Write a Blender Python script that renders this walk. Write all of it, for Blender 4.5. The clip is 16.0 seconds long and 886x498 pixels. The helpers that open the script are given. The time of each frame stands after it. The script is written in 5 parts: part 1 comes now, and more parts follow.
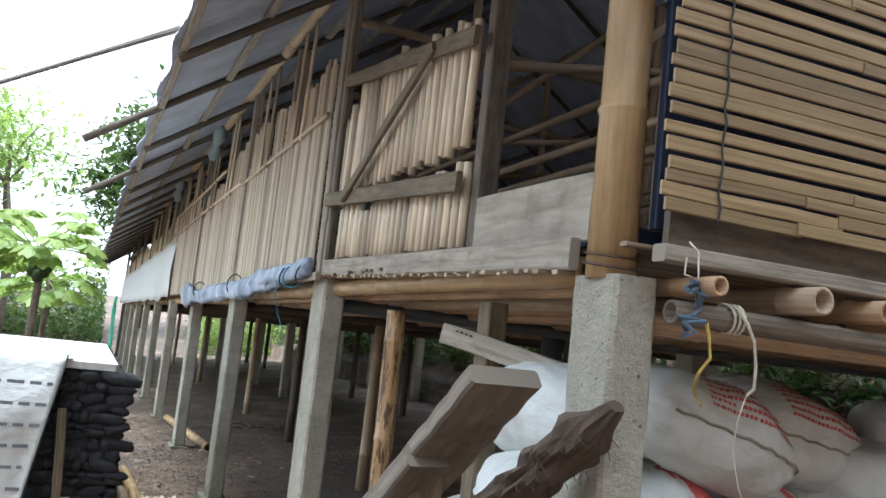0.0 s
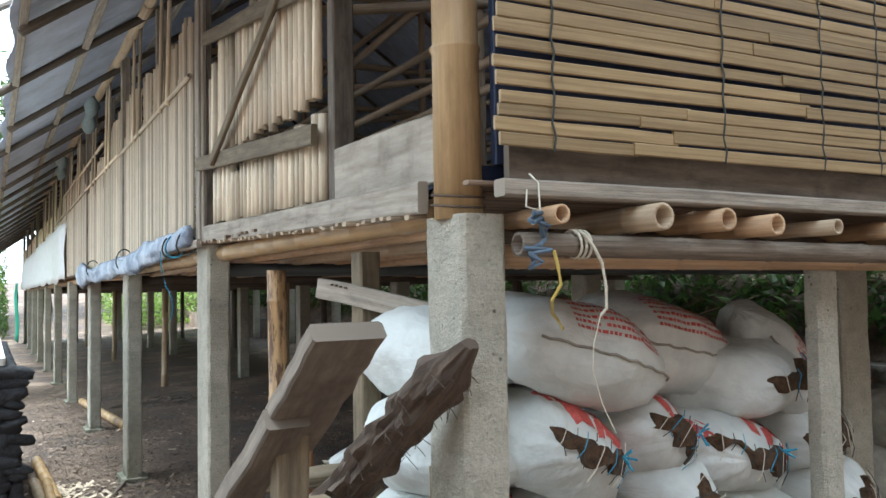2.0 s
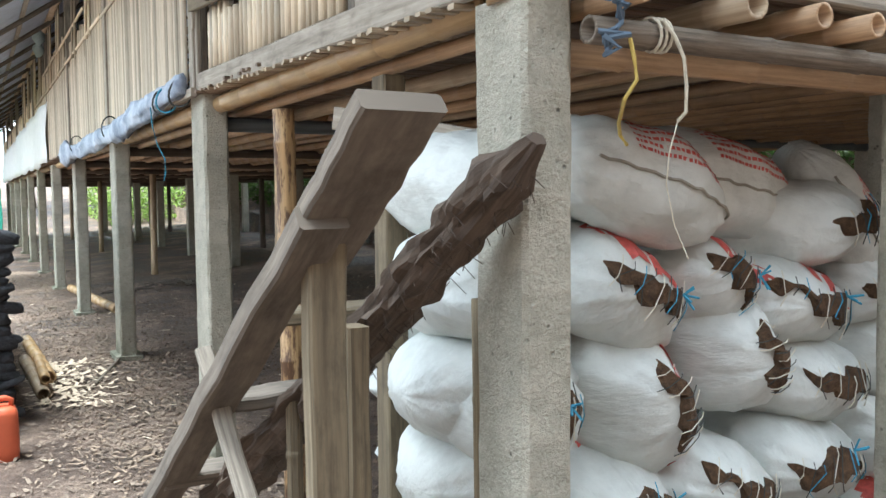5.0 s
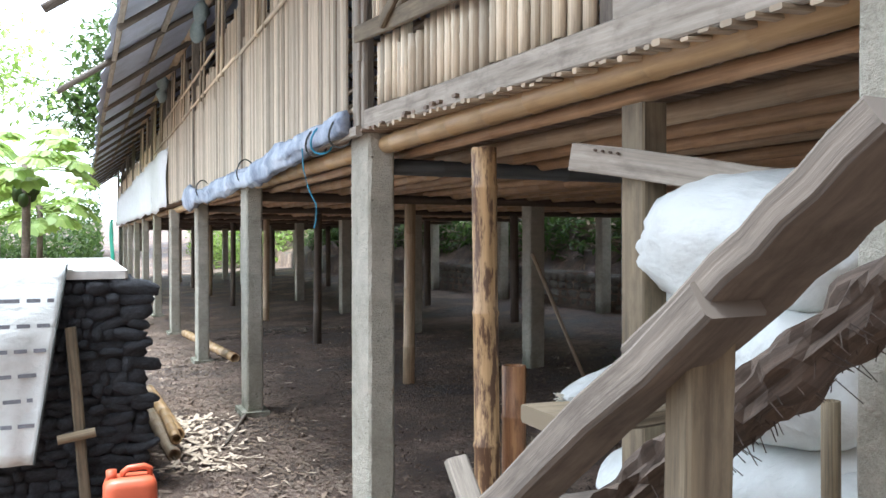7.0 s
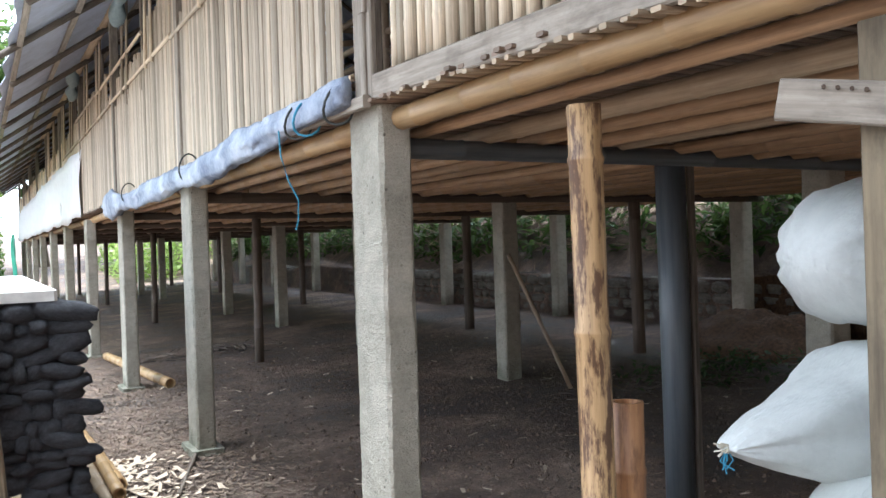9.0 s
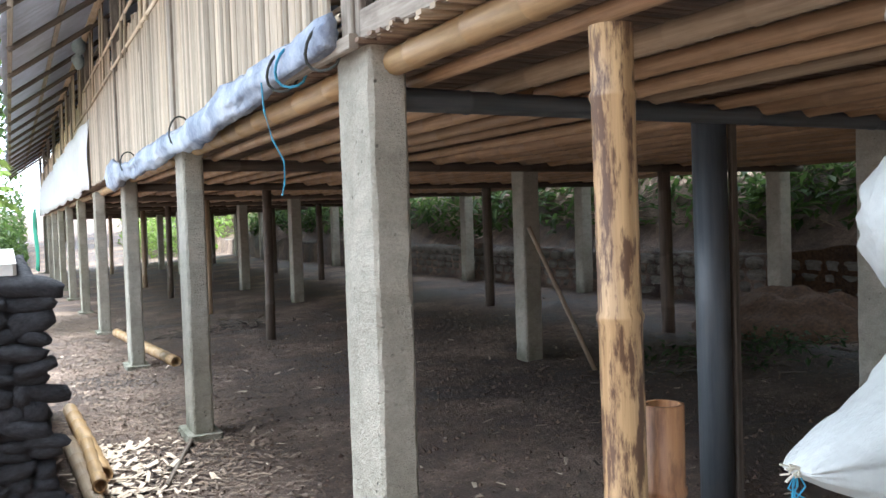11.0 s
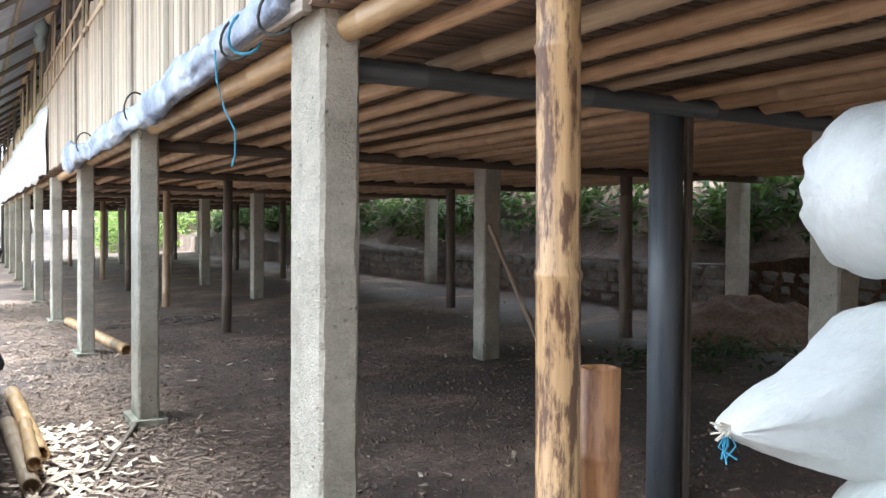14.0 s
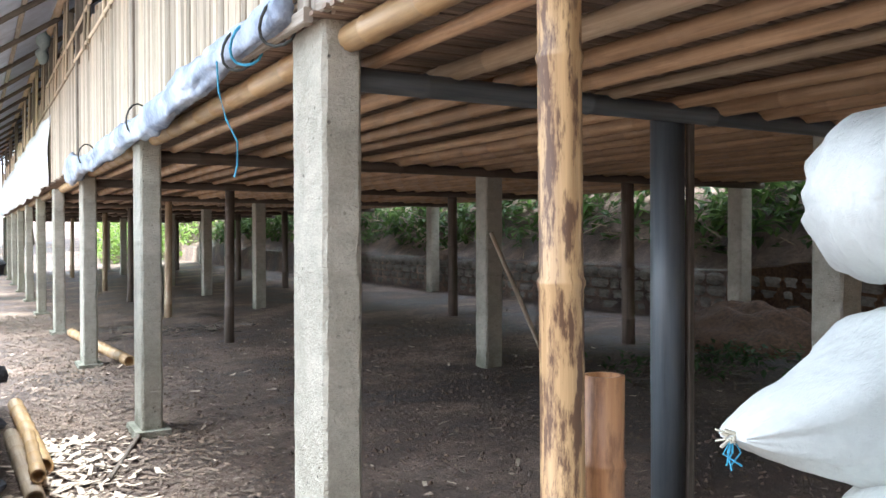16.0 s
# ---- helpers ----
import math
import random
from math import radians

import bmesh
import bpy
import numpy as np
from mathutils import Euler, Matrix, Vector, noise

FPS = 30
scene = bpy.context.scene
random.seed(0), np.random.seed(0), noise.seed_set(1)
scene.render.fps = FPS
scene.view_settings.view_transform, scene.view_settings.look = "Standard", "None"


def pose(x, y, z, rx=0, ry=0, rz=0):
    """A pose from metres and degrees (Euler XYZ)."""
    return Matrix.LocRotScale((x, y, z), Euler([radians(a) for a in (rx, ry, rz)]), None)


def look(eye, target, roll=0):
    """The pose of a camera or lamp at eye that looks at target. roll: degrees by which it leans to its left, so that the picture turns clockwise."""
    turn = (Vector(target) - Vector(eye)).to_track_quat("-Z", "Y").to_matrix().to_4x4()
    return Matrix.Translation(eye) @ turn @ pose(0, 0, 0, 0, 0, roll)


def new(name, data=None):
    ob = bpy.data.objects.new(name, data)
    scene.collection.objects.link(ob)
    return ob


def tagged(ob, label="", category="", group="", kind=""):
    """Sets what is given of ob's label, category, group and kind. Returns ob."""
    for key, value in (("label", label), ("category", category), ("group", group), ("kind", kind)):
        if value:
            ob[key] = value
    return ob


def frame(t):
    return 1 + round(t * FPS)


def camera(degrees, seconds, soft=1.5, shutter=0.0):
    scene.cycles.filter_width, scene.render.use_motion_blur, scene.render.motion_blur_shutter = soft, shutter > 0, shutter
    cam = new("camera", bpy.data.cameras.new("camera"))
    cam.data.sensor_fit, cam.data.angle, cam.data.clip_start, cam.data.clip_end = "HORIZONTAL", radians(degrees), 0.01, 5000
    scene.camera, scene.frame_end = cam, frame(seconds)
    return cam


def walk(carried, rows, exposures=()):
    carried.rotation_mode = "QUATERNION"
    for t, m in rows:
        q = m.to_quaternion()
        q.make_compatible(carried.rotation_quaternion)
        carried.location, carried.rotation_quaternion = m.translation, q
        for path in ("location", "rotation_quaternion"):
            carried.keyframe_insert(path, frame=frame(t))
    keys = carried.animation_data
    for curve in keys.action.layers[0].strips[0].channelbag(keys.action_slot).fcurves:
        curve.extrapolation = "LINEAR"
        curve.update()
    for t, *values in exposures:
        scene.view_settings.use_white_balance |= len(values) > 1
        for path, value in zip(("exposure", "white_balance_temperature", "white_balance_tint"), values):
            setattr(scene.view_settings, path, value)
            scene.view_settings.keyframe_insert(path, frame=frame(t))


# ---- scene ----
cam = camera(54.8, 16.0)
PATH = [
    (0, (-1.349, -1.994, 1.753), (-0.6, -0.153, 1.977), 6.2),
    (0.5, (-1.28, -2.049, 1.788), (-0.564, -0.189, 1.95), 5.5),
    (1, (-1.25, -2.09, 1.822), (-0.458, -0.26, 1.976), 2.3),
    (1.5, (-1.218, -2.089, 1.819), (-0.343, -0.297, 1.979), 0.8),
    (2, (-1.172, -2.075, 1.791), (-0.235, -0.311, 1.886), -1.0),
    (2.5, (-1.121, -2.057, 1.767), (-0.113, -0.33, 1.813), -1.5),
    (3, (-1.103, -2.043, 1.733), (-0.052, -0.341, 1.719), -1.6),
    (3.2, (-1.092, -2.042, 1.718), (-0.028, -0.349, 1.693), -1.9),
    (5.3, (-1.183, -1.537, 1.518), (-0.264, 0.233, 1.379), -0.8),
    (5.5, (-1.207, -1.441, 1.522), (-0.334, 0.355, 1.399), -1.3),
    (6, (-1.26, -1.272, 1.508), (-0.481, 0.567, 1.405), 0.2),
    (6.5, (-1.248, -1.04, 1.514), (-0.424, 0.781, 1.457), -0.0),
    (7, (-1.327, -0.903, 1.56), (-0.548, 0.939, 1.535), -0.1),
    (7.5, (-1.561, -0.695, 1.521), (-0.682, 1.101, 1.506), -2.6),
    (8, (-1.487, -0.361, 1.506), (-0.604, 1.434, 1.536), -0.5),
    (8.5, (-1.464, -0.158, 1.556), (-0.619, 1.655, 1.566), -1.6),
    (9, (-1.398, 0.137, 1.54), (-0.441, 1.894, 1.523), -1.9),
    (9.2, (-1.425, 0.241, 1.546), (-0.39, 1.952, 1.531), -3.1),
    (11.3, (-1.051, 0.545, 1.478), (-0.165, 2.336, 1.402), -1.5),
    (11.5, (-1.04, 0.555, 1.458), (-0.143, 2.341, 1.386), -0.7),
    (12, (-1.025, 0.57, 1.416), (-0.149, 2.366, 1.345), -0.6),
    (12.5, (-1.015, 0.564, 1.385), (-0.114, 2.349, 1.324), -0.2),
    (13, (-1.004, 0.562, 1.375), (-0.07, 2.329, 1.307), -0.3),
    (13.5, (-1.003, 0.557, 1.373), (-0.043, 2.31, 1.314), 0.4),
    (14, (-1.011, 0.547, 1.377), (-0.04, 2.294, 1.326), 0.4),
    (14.5, (-1.018, 0.55, 1.377), (-0.025, 2.285, 1.331), 0.9),
    (15, (-1.023, 0.543, 1.378), (-0.031, 2.28, 1.331), 0.6),
    (15.5, (-1.015, 0.544, 1.378), (-0.033, 2.285, 1.338), 0.3),
    (16, (-1.016, 0.544, 1.379), (-0.048, 2.294, 1.347), -0.1),
]
walk(cam, [(t, look(eye, target, roll)) for t, eye, target, roll in PATH],
     [(0, 0.5, 5600, 5), (1.5, 0.65, 5600, 3), (3.2, 1.1, 5600, 0), (5.5, 1.0, 5700, 4), (7, 1.0, 5600, 8), (9, 1.15, 5600, 8), (11.5, 1.3, 5600, 8), (13, 1.42, 5600, 8), (16, 1.68, 5600, 8)])

# ---- light ----
world = bpy.data.worlds.new("sky")
scene.world = world
world.use_nodes = True
wn = world.node_tree
sky = wn.nodes.new("ShaderNodeTexSky")
sky.sky_type = 'NISHITA'
sky.sun_disc = False
sky.sun_elevation, sky.sun_rotation = radians(73), radians(290)
sky.dust_density, sky.air_density = 3.0, 1.0
haze = wn.nodes.new("ShaderNodeMixRGB")
haze.inputs[0].default_value = 0.72
haze.inputs[2].default_value = (14.5, 14.8, 15.1, 1)
wn.links.new(sky.outputs[0], haze.inputs[1])
wn.links.new(haze.outputs[0], wn.nodes["Background"].inputs[0])
wn.nodes["Background"].inputs[1].default_value = 0.145
sun_data = bpy.data.lights.new("sun", 'SUN')
sun_data.energy, sun_data.angle, sun_data.color = 5.0, radians(22), (1, 0.98, 0.95)
sun = new("sun", sun_data)
sun.matrix_world = look((-4.2, 1.5, 15), (0, 0, 0))

# ---- materials ----


def mat_base(name, rough=0.8, metal=0.0):
    m = bpy.data.materials.new(name)
    m.use_nodes = True
    nt = m.node_tree
    b = nt.nodes["Principled BSDF"]
    b.inputs["Roughness"].default_value = rough
    b.inputs["Metallic"].default_value = metal
    return m, nt, b


def node(nt, kind, **vals):
    n = nt.nodes.new(kind)
    for k, v in vals.items():
        n.inputs[k].default_value = v
    return n


def ramp(nt, fac, stops):
    r = nt.nodes.new("ShaderNodeValToRGB")
    e = r.color_ramp.elements
    while len(e) < len(stops):
        e.new(0.5)
    for i, (p, c) in enumerate(stops):
        e[i].position = p
        e[i].color = (*c, 1)
    nt.links.new(fac, r.inputs[0])
    return r.outputs[0]


def mix(nt, fac, a, b, mode='MIX'):
    n = nt.nodes.new("ShaderNodeMixRGB")
    n.blend_type = mode
    for sock, v in ((n.inputs[0], fac), (n.inputs[1], a), (n.inputs[2], b)):
        if isinstance(v, (int, float)):
            sock.default_value = v
        elif isinstance(v, tuple):
            sock.default_value = (*v, 1)
        else:
            nt.links.new(v, sock)
    return n.outputs[0]


def coords(nt, kind="Object", scale=(1, 1, 1)):
    tc = nt.nodes.new("ShaderNodeTexCoord")
    mp = nt.nodes.new("ShaderNodeMapping")
    mp.inputs["Scale"].default_value = scale
    nt.links.new(tc.outputs[kind], mp.inputs[0])
    return mp.outputs[0]


def noise_tex(nt, vec, scale, detail=6, rough=0.6):
    n = node(nt, "ShaderNodeTexNoise", Scale=scale, Detail=detail, Roughness=rough)
    if vec is not None:
        nt.links.new(vec, n.inputs["Vector"])
    return n.outputs["Fac"]


def bump(nt, b, height, strength=0.3, dist=0.01):
    n = node(nt, "ShaderNodeBump", Strength=strength, Distance=dist)
    nt.links.new(height, n.inputs["Height"])
    nt.links.new(n.outputs[0], b.inputs["Normal"])


def rnd(nt, amount=0.3):
    """A brightness that differs from piece to piece."""
    oi = nt.nodes.new("ShaderNodeObjectInfo")
    r = node(nt, "ShaderNodeMapRange")
    r.inputs[3].default_value, r.inputs[4].default_value = 1 - amount, 1 + amount
    nt.links.new(oi.outputs["Random"], r.inputs[0])
    c = nt.nodes.new("ShaderNodeCombineColor")
    for i in range(3):
        nt.links.new(r.outputs[0], c.inputs[i])
    return c.outputs[0]


def fibre(name, dark, light, rough=0.6, across=60, along=2.0, vary=0.2, stain=(0.05, 0.04, 0.03), stains=0.35, relief=0.25, spots=(0.48, 0.72)):
    """Wood or bamboo, with the grain along the piece."""
    m, nt, b = mat_base(name, rough)
    uv = coords(nt, "UV", (across, along, 1))
    grain = noise_tex(nt, uv, 1.0, 5, 0.65)
    col = ramp(nt, grain, [(0.3, dark), (0.7, light)])
    big = noise_tex(nt, coords(nt, "UV", (14, 3.0, 1)), 1.6, 6, 0.7)
    blot = ramp(nt, big, [(spots[0], (0, 0, 0)), (spots[1], (1, 1, 1))])
    sc = nt.nodes.new("ShaderNodeMath")
    sc.operation = 'MULTIPLY'
    sc.inputs[1].default_value = stains
    nt.links.new(blot, sc.inputs[0])
    col = mix(nt, sc.outputs[0], col, stain)
    col = mix(nt, 1.0, col, rnd(nt, vary), 'MULTIPLY')
    isl = nt.nodes.new("ShaderNodeNewGeometry")
    warm = ramp(nt, isl.outputs["Random Per Island"], [(0.0, (0.55, 0.54, 0.53)), (0.45, (1, 1, 1)), (1.0, (1.3, 1.25, 1.15))])
    col = mix(nt, 1.0, col, warm, 'MULTIPLY')
    nt.links.new(col, b.inputs["Base Color"])
    bump(nt, b, grain, relief, 0.004)
    return m


def earthy(name, stops, scale=3.0, fine=60.0, rough=0.95, relief=0.6, dist=0.02):
    m, nt, b = mat_base(name, rough)
    v = coords(nt)
    big = noise_tex(nt, v, scale, 8, 0.65)
    small = noise_tex(nt, v, fine, 4, 0.7)
    col = ramp(nt, big, stops)
    col = mix(nt, 0.55, col, ramp(nt, small, [(0.25, (0.25, 0.25, 0.25)), (0.75, (0.85, 0.85, 0.85))]), 'OVERLAY')
    nt.links.new(col, b.inputs["Base Color"])
    bump(nt, b, small, relief, dist)
    return m


def plain(name, col, rough=0.6, metal=0.0, vary=0.15, relief=0.15, fine=30.0):
    m, nt, b = mat_base(name, rough, metal)
    v = coords(nt)
    n = noise_tex(nt, v, fine, 5, 0.65)
    lo, hi = tuple(c * (1 - vary) for c in col), tuple(min(1, c * (1 + vary)) for c in col)
    nt.links.new(ramp(nt, n, [(0.3, lo), (0.7, hi)]), b.inputs["Base Color"])
    bump(nt, b, n, relief, 0.006)
    return m


def leafy(name, dark, light):
    m, nt, b = mat_base(name, 0.5)
    isl = nt.nodes.new("ShaderNodeNewGeometry")
    col = ramp(nt, isl.outputs["Random Per Island"], [(0.0, dark), (1.0, light)])
    nt.links.new(col, b.inputs["Base Color"])
    tr = node(nt, "ShaderNodeBsdfTranslucent")
    nt.links.new(col, tr.inputs[0])
    ms = node(nt, "ShaderNodeMixShader", Fac=0.5)
    nt.links.new(b.outputs[0], ms.inputs[1])
    nt.links.new(tr.outputs[0], ms.inputs[2])
    nt.links.new(ms.outputs[0], nt.nodes["Material Output"].inputs[0])
    return m


BAMBOO = fibre("bamboo_tan", (0.29, 0.185, 0.085), (0.48, 0.335, 0.175), 0.45, 40, 1.5, 0.2, (0.16, 0.09, 0.045), 0.45, 0.1)
BAMBOO_JOIST = fibre("bamboo_joist", (0.27, 0.175, 0.10), (0.46, 0.315, 0.19), 0.5, 40, 1.5, 0.22, (0.12, 0.06, 0.03), 0.5, 0.12)
BAMBOO_GREY = fibre("bamboo_weathered", (0.27, 0.20, 0.13), (0.46, 0.37, 0.26), 0.6, 50, 1.5, 0.25, (0.13, 0.10, 0.075), 0.45, 0.2)
SLAT = fibre("bamboo_slat", (0.42, 0.34, 0.235), (0.72, 0.63, 0.48), 0.65, 90, 1.5, 0.36, (0.16, 0.12, 0.085), 0.4, 0.25)
BLIND = fibre("bamboo_blind", (0.19, 0.13, 0.06), (0.34, 0.25, 0.13), 0.5, 70, 1.4, 0.24, (0.15, 0.09, 0.045), 0.4, 0.15)
FLOORSLAT = fibre("floor_slat", (0.13, 0.09, 0.065), (0.26, 0.19, 0.14), 0.7, 70, 1.5, 0.3)
PLANK = fibre("grey_plank", (0.18, 0.155, 0.125), (0.40, 0.355, 0.295), 0.85, 75, 2.0, 0.15, (0.10, 0.085, 0.07), 0.65, 0.8)
TIMBER = fibre("brown_timber", (0.085, 0.066, 0.042), (0.225, 0.178, 0.112), 0.8, 60, 2.0, 0.15, (0.06, 0.048, 0.032), 0.75, 0.8)
OLDWOOD = fibre("dark_old_wood", (0.075, 0.062, 0.050), (0.20, 0.168, 0.135), 0.88, 55, 2.5, 0.2, (0.04, 0.032, 0.025), 0.7, 0.9)
ROTTEN = fibre("rotten_wood", (0.045, 0.034, 0.027), (0.14, 0.105, 0.08), 0.95, 90, 3.0, 0.1, (0.02, 0.013, 0.01), 0.5, 1.0)
STAINED_POLE = fibre("stained_bamboo", (0.22, 0.135, 0.065), (0.44, 0.30, 0.155), 0.5, 40, 1.2, 0.05, (0.07, 0.034, 0.018), 0.95, 0.25, (0.47, 0.56))
RED_POLE = fibre("red_bamboo", (0.19, 0.085, 0.04), (0.36, 0.20, 0.095), 0.5, 40, 1.4, 0.05, (0.09, 0.04, 0.022), 0.7, 0.2, (0.46, 0.62))
POLE_DARK = fibre("dark_pole", (0.07, 0.055, 0.045), (0.15, 0.12, 0.10), 0.75, 50, 1.5, 0.2)


def soil_mat():
    """Packed earth: broad damp and dry patches, crumbs, pale specks."""
    m, nt, b = mat_base("packed_soil", 0.8)
    v = coords(nt)
    big = noise_tex(nt, v, 0.9, 8, 0.62)
    mid = noise_tex(nt, v, 9, 6, 0.7)
    fine = noise_tex(nt, v, 95, 5, 0.8)
    col = ramp(nt, big, [(0.36, (0.060, 0.038, 0.027)), (0.5, (0.155, 0.106, 0.077)), (0.64, (0.32, 0.235, 0.175))])
    col = mix(nt, 0.6, col, ramp(nt, mid, [(0.3, (0.22, 0.22, 0.22)), (0.7, (0.8, 0.8, 0.8))]), 'OVERLAY')
    col = mix(nt, 0.75, col, ramp(nt, fine, [(0.36, (0.1, 0.1, 0.1)), (0.64, (0.9, 0.9, 0.9))]), 'OVERLAY')
    # a dark oval with a noisy edge in the earth of the first bays
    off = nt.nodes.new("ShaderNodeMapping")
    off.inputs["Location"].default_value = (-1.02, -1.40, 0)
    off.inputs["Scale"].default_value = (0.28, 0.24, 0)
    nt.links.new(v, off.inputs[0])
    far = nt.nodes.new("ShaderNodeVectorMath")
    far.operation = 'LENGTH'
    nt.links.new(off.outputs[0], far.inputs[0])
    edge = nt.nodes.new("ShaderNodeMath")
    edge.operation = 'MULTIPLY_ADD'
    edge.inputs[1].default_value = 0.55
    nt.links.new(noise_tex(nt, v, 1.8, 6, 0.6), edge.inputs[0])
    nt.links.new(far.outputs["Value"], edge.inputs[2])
    darker = ramp(nt, edge.outputs[0], [(0.66, (0.46, 0.46, 0.48)), (0.80, (1, 1, 1))])
    col = mix(nt, 1.0, col, darker, 'MULTIPLY')
    cell = nt.nodes.new("ShaderNodeTexVoronoi")
    cell.inputs["Scale"].default_value = 42
    nt.links.new(v, cell.inputs["Vector"])
    sep = nt.nodes.new("ShaderNodeSeparateColor")
    nt.links.new(cell.outputs["Color"], sep.inputs[0])
    speck = ramp(nt, sep.outputs[0], [(0.93, (0, 0, 0)), (0.95, (1, 1, 1))])
    near = ramp(nt, cell.outputs["Distance"], [(0.22, (1, 1, 1)), (0.34, (0, 0, 0))])
    col = mix(nt, mix(nt, 1.0, speck, near, 'MULTIPLY'), col, (0.40, 0.30, 0.22))
    nt.links.new(col, b.inputs["Base Color"])
    nt.links.new(ramp(nt, big, [(0.38, (0.5, 0.5, 0.5)), (0.6, (0.9, 0.9, 0.9))]), b.inputs["Roughness"])
    h = mix(nt, 0.5, mid, fine)
    bump(nt, b, h, 1.0, 0.05)
    return m


SOIL = soil_mat()
LAVA = earthy("lava_stone", [(0.3, (0.022, 0.024, 0.029)), (0.7, (0.075, 0.078, 0.087))], 7, 60, 0.85, 0.9, 0.03)
CURBSTONE = earthy("retaining_stone", [(0.3, (0.09, 0.08, 0.065)), (0.7, (0.22, 0.20, 0.165))], 4, 40)
CHIPS = fibre("litter", (0.065, 0.045, 0.033), (0.38, 0.295, 0.22), 0.9, 9, 9, 0.1)
CRUMB = fibre("soil_crumb", (0.05, 0.034, 0.025), (0.20, 0.145, 0.105), 0.95, 9, 9, 0.1)
SHAVING = plain("pale_shavings", (0.55, 0.45, 0.33), 0.8, 0, 0.3, 0.2, 8)
PVC = fibre("black_plastic_pipe", (0.065, 0.078, 0.09), (0.13, 0.15, 0.17), 0.4, 30, 1.0, 0.05, (0.14, 0.14, 0.135), 0.4, 0.05)
ROOF = plain("roof_sheet", (0.50, 0.55, 0.66), 0.55, 0.0, 0.2, 0.1, 3)
WHITE_SHEET = plain("white_sheet", (0.86, 0.87, 0.88), 0.6, 0, 0.06, 0.3, 6)
GREEN_NET = plain("green_net", (0.05, 0.36, 0.24), 0.7, 0, 0.15, 0.2, 10)
BLUE_ROPE = plain("blue_rope", (0.06, 0.30, 0.46), 0.6, 0, 0.2, 0.2, 80)
WHITE_ROPE = plain("white_rope", (0.62, 0.58, 0.47), 0.7, 0, 0.15, 0.2, 80)
YELLOW_ROPE = plain("yellow_rope", (0.60, 0.46, 0.12), 0.6, 0, 0.15, 0.2, 80)
DARK_CORD = plain("dark_cord", (0.05, 0.055, 0.05), 0.8)
RED_INK = plain("red_print", (0.52, 0.10, 0.085), 0.65, 0, 0.25, 0.05, 50)
GREY_INK = plain("grey_print", (0.20, 0.21, 0.23), 0.7, 0, 0.2, 0.05, 50)
HUSK = earthy("brown_husk", [(0.3, (0.045, 0.024, 0.013)), (0.7, (0.17, 0.095, 0.046))], 25, 120, 0.95, 1.0, 0.02)
ORANGE = plain("orange_plastic", (0.56, 0.115, 0.05), 0.42, 0, 0.1, 0.05, 8)
DARK_TARP = plain("dark_blue_tarp", (0.018, 0.028, 0.065), 0.6, 0, 0.3, 0.4, 8)
IRON = plain("rusty_wire", (0.10, 0.07, 0.05), 0.7, 0.4)
BARK = earthy("bark", [(0.3, (0.09, 0.07, 0.05)), (0.7, (0.22, 0.18, 0.14))], 6, 40)
LEAF = leafy("leaf", (0.045, 0.085, 0.022), (0.13, 0.20, 0.05))
LEAF_LIGHT = leafy("leaf_light", (0.18, 0.28, 0.05), (0.42, 0.54, 0.16))
LEAF_DARK = leafy("leaf_dark", (0.03, 0.06, 0.02), (0.085, 0.14, 0.045))
OLD_SACK = plain("old_grey_sack", (0.30, 0.28, 0.235), 0.8, 0, 0.3, 0.4, 10)
BLACK_BAG = plain("black_bag", (0.02, 0.02, 0.022), 0.4, 0, 0.2, 0.5, 8)


def concrete(name, lo, hi):
    m, nt, b = mat_base(name, 0.9)
    v = coords(nt)
    big = noise_tex(nt, v, 2.5, 8, 0.7)
    fine = noise_tex(nt, v, 90, 4, 0.7)
    col = ramp(nt, big, [(0.3, lo), (0.7, hi)])
    col = mix(nt, 0.3, col, fine, 'OVERLAY')
    pits = nt.nodes.new("ShaderNodeTexVoronoi")
    pits.inputs["Scale"].default_value = 26
    nt.links.new(v, pits.inputs["Vector"])
    pit = ramp(nt, pits.outputs["Distance"], [(0.08, (0, 0, 0)), (0.2, (1, 1, 1))])
    gate = ramp(nt, noise_tex(nt, v, 9, 3), [(0.5, (1, 1, 1)), (0.62, (0, 0, 0))])
    pit = mix(nt, 1.0, pit, gate, 'LIGHTEN')
    col = mix(nt, 1.0, col, mix(nt, 0.6, (1, 1, 1), pit, 'MULTIPLY'), 'MULTIPLY')
    # damp moss at the foot, broken by noise
    sep = nt.nodes.new("ShaderNodeSeparateXYZ")
    nt.links.new(v, sep.inputs[0])
    add = nt.nodes.new("ShaderNodeMath")
    add.operation = 'MULTIPLY_ADD'
    nt.links.new(big, add.inputs[0])
    add.inputs[1].default_value = 0.55
    nt.links.new(sep.outputs[2], add.inputs[2])
    moss = ramp(nt, add.outputs[0], [(0.28, (1, 1, 1)), (0.48, (0, 0, 0))])
    col = mix(nt, mix(nt, 1.0, moss, (0.6, 0.6, 0.6), 'MULTIPLY'), col, (0.075, 0.095, 0.055))
    nt.links.new(col, b.inputs["Base Color"])
    ridge = noise_tex(nt, coords(nt, "Object", (11, 11, 17)), 1.0, 6, 0.75)
    col = mix(nt, 0.3, col, ramp(nt, ridge, [(0.3, (0.32, 0.32, 0.31)), (0.55, (0.72, 0.72, 0.72))]), 'OVERLAY')
    nt.links.new(col, b.inputs["Base Color"])
    h = mix(nt, 0.55, mix(nt, 0.5, pit, fine), ridge)
    bump(nt, b, h, 1.0, 0.045)
    return m


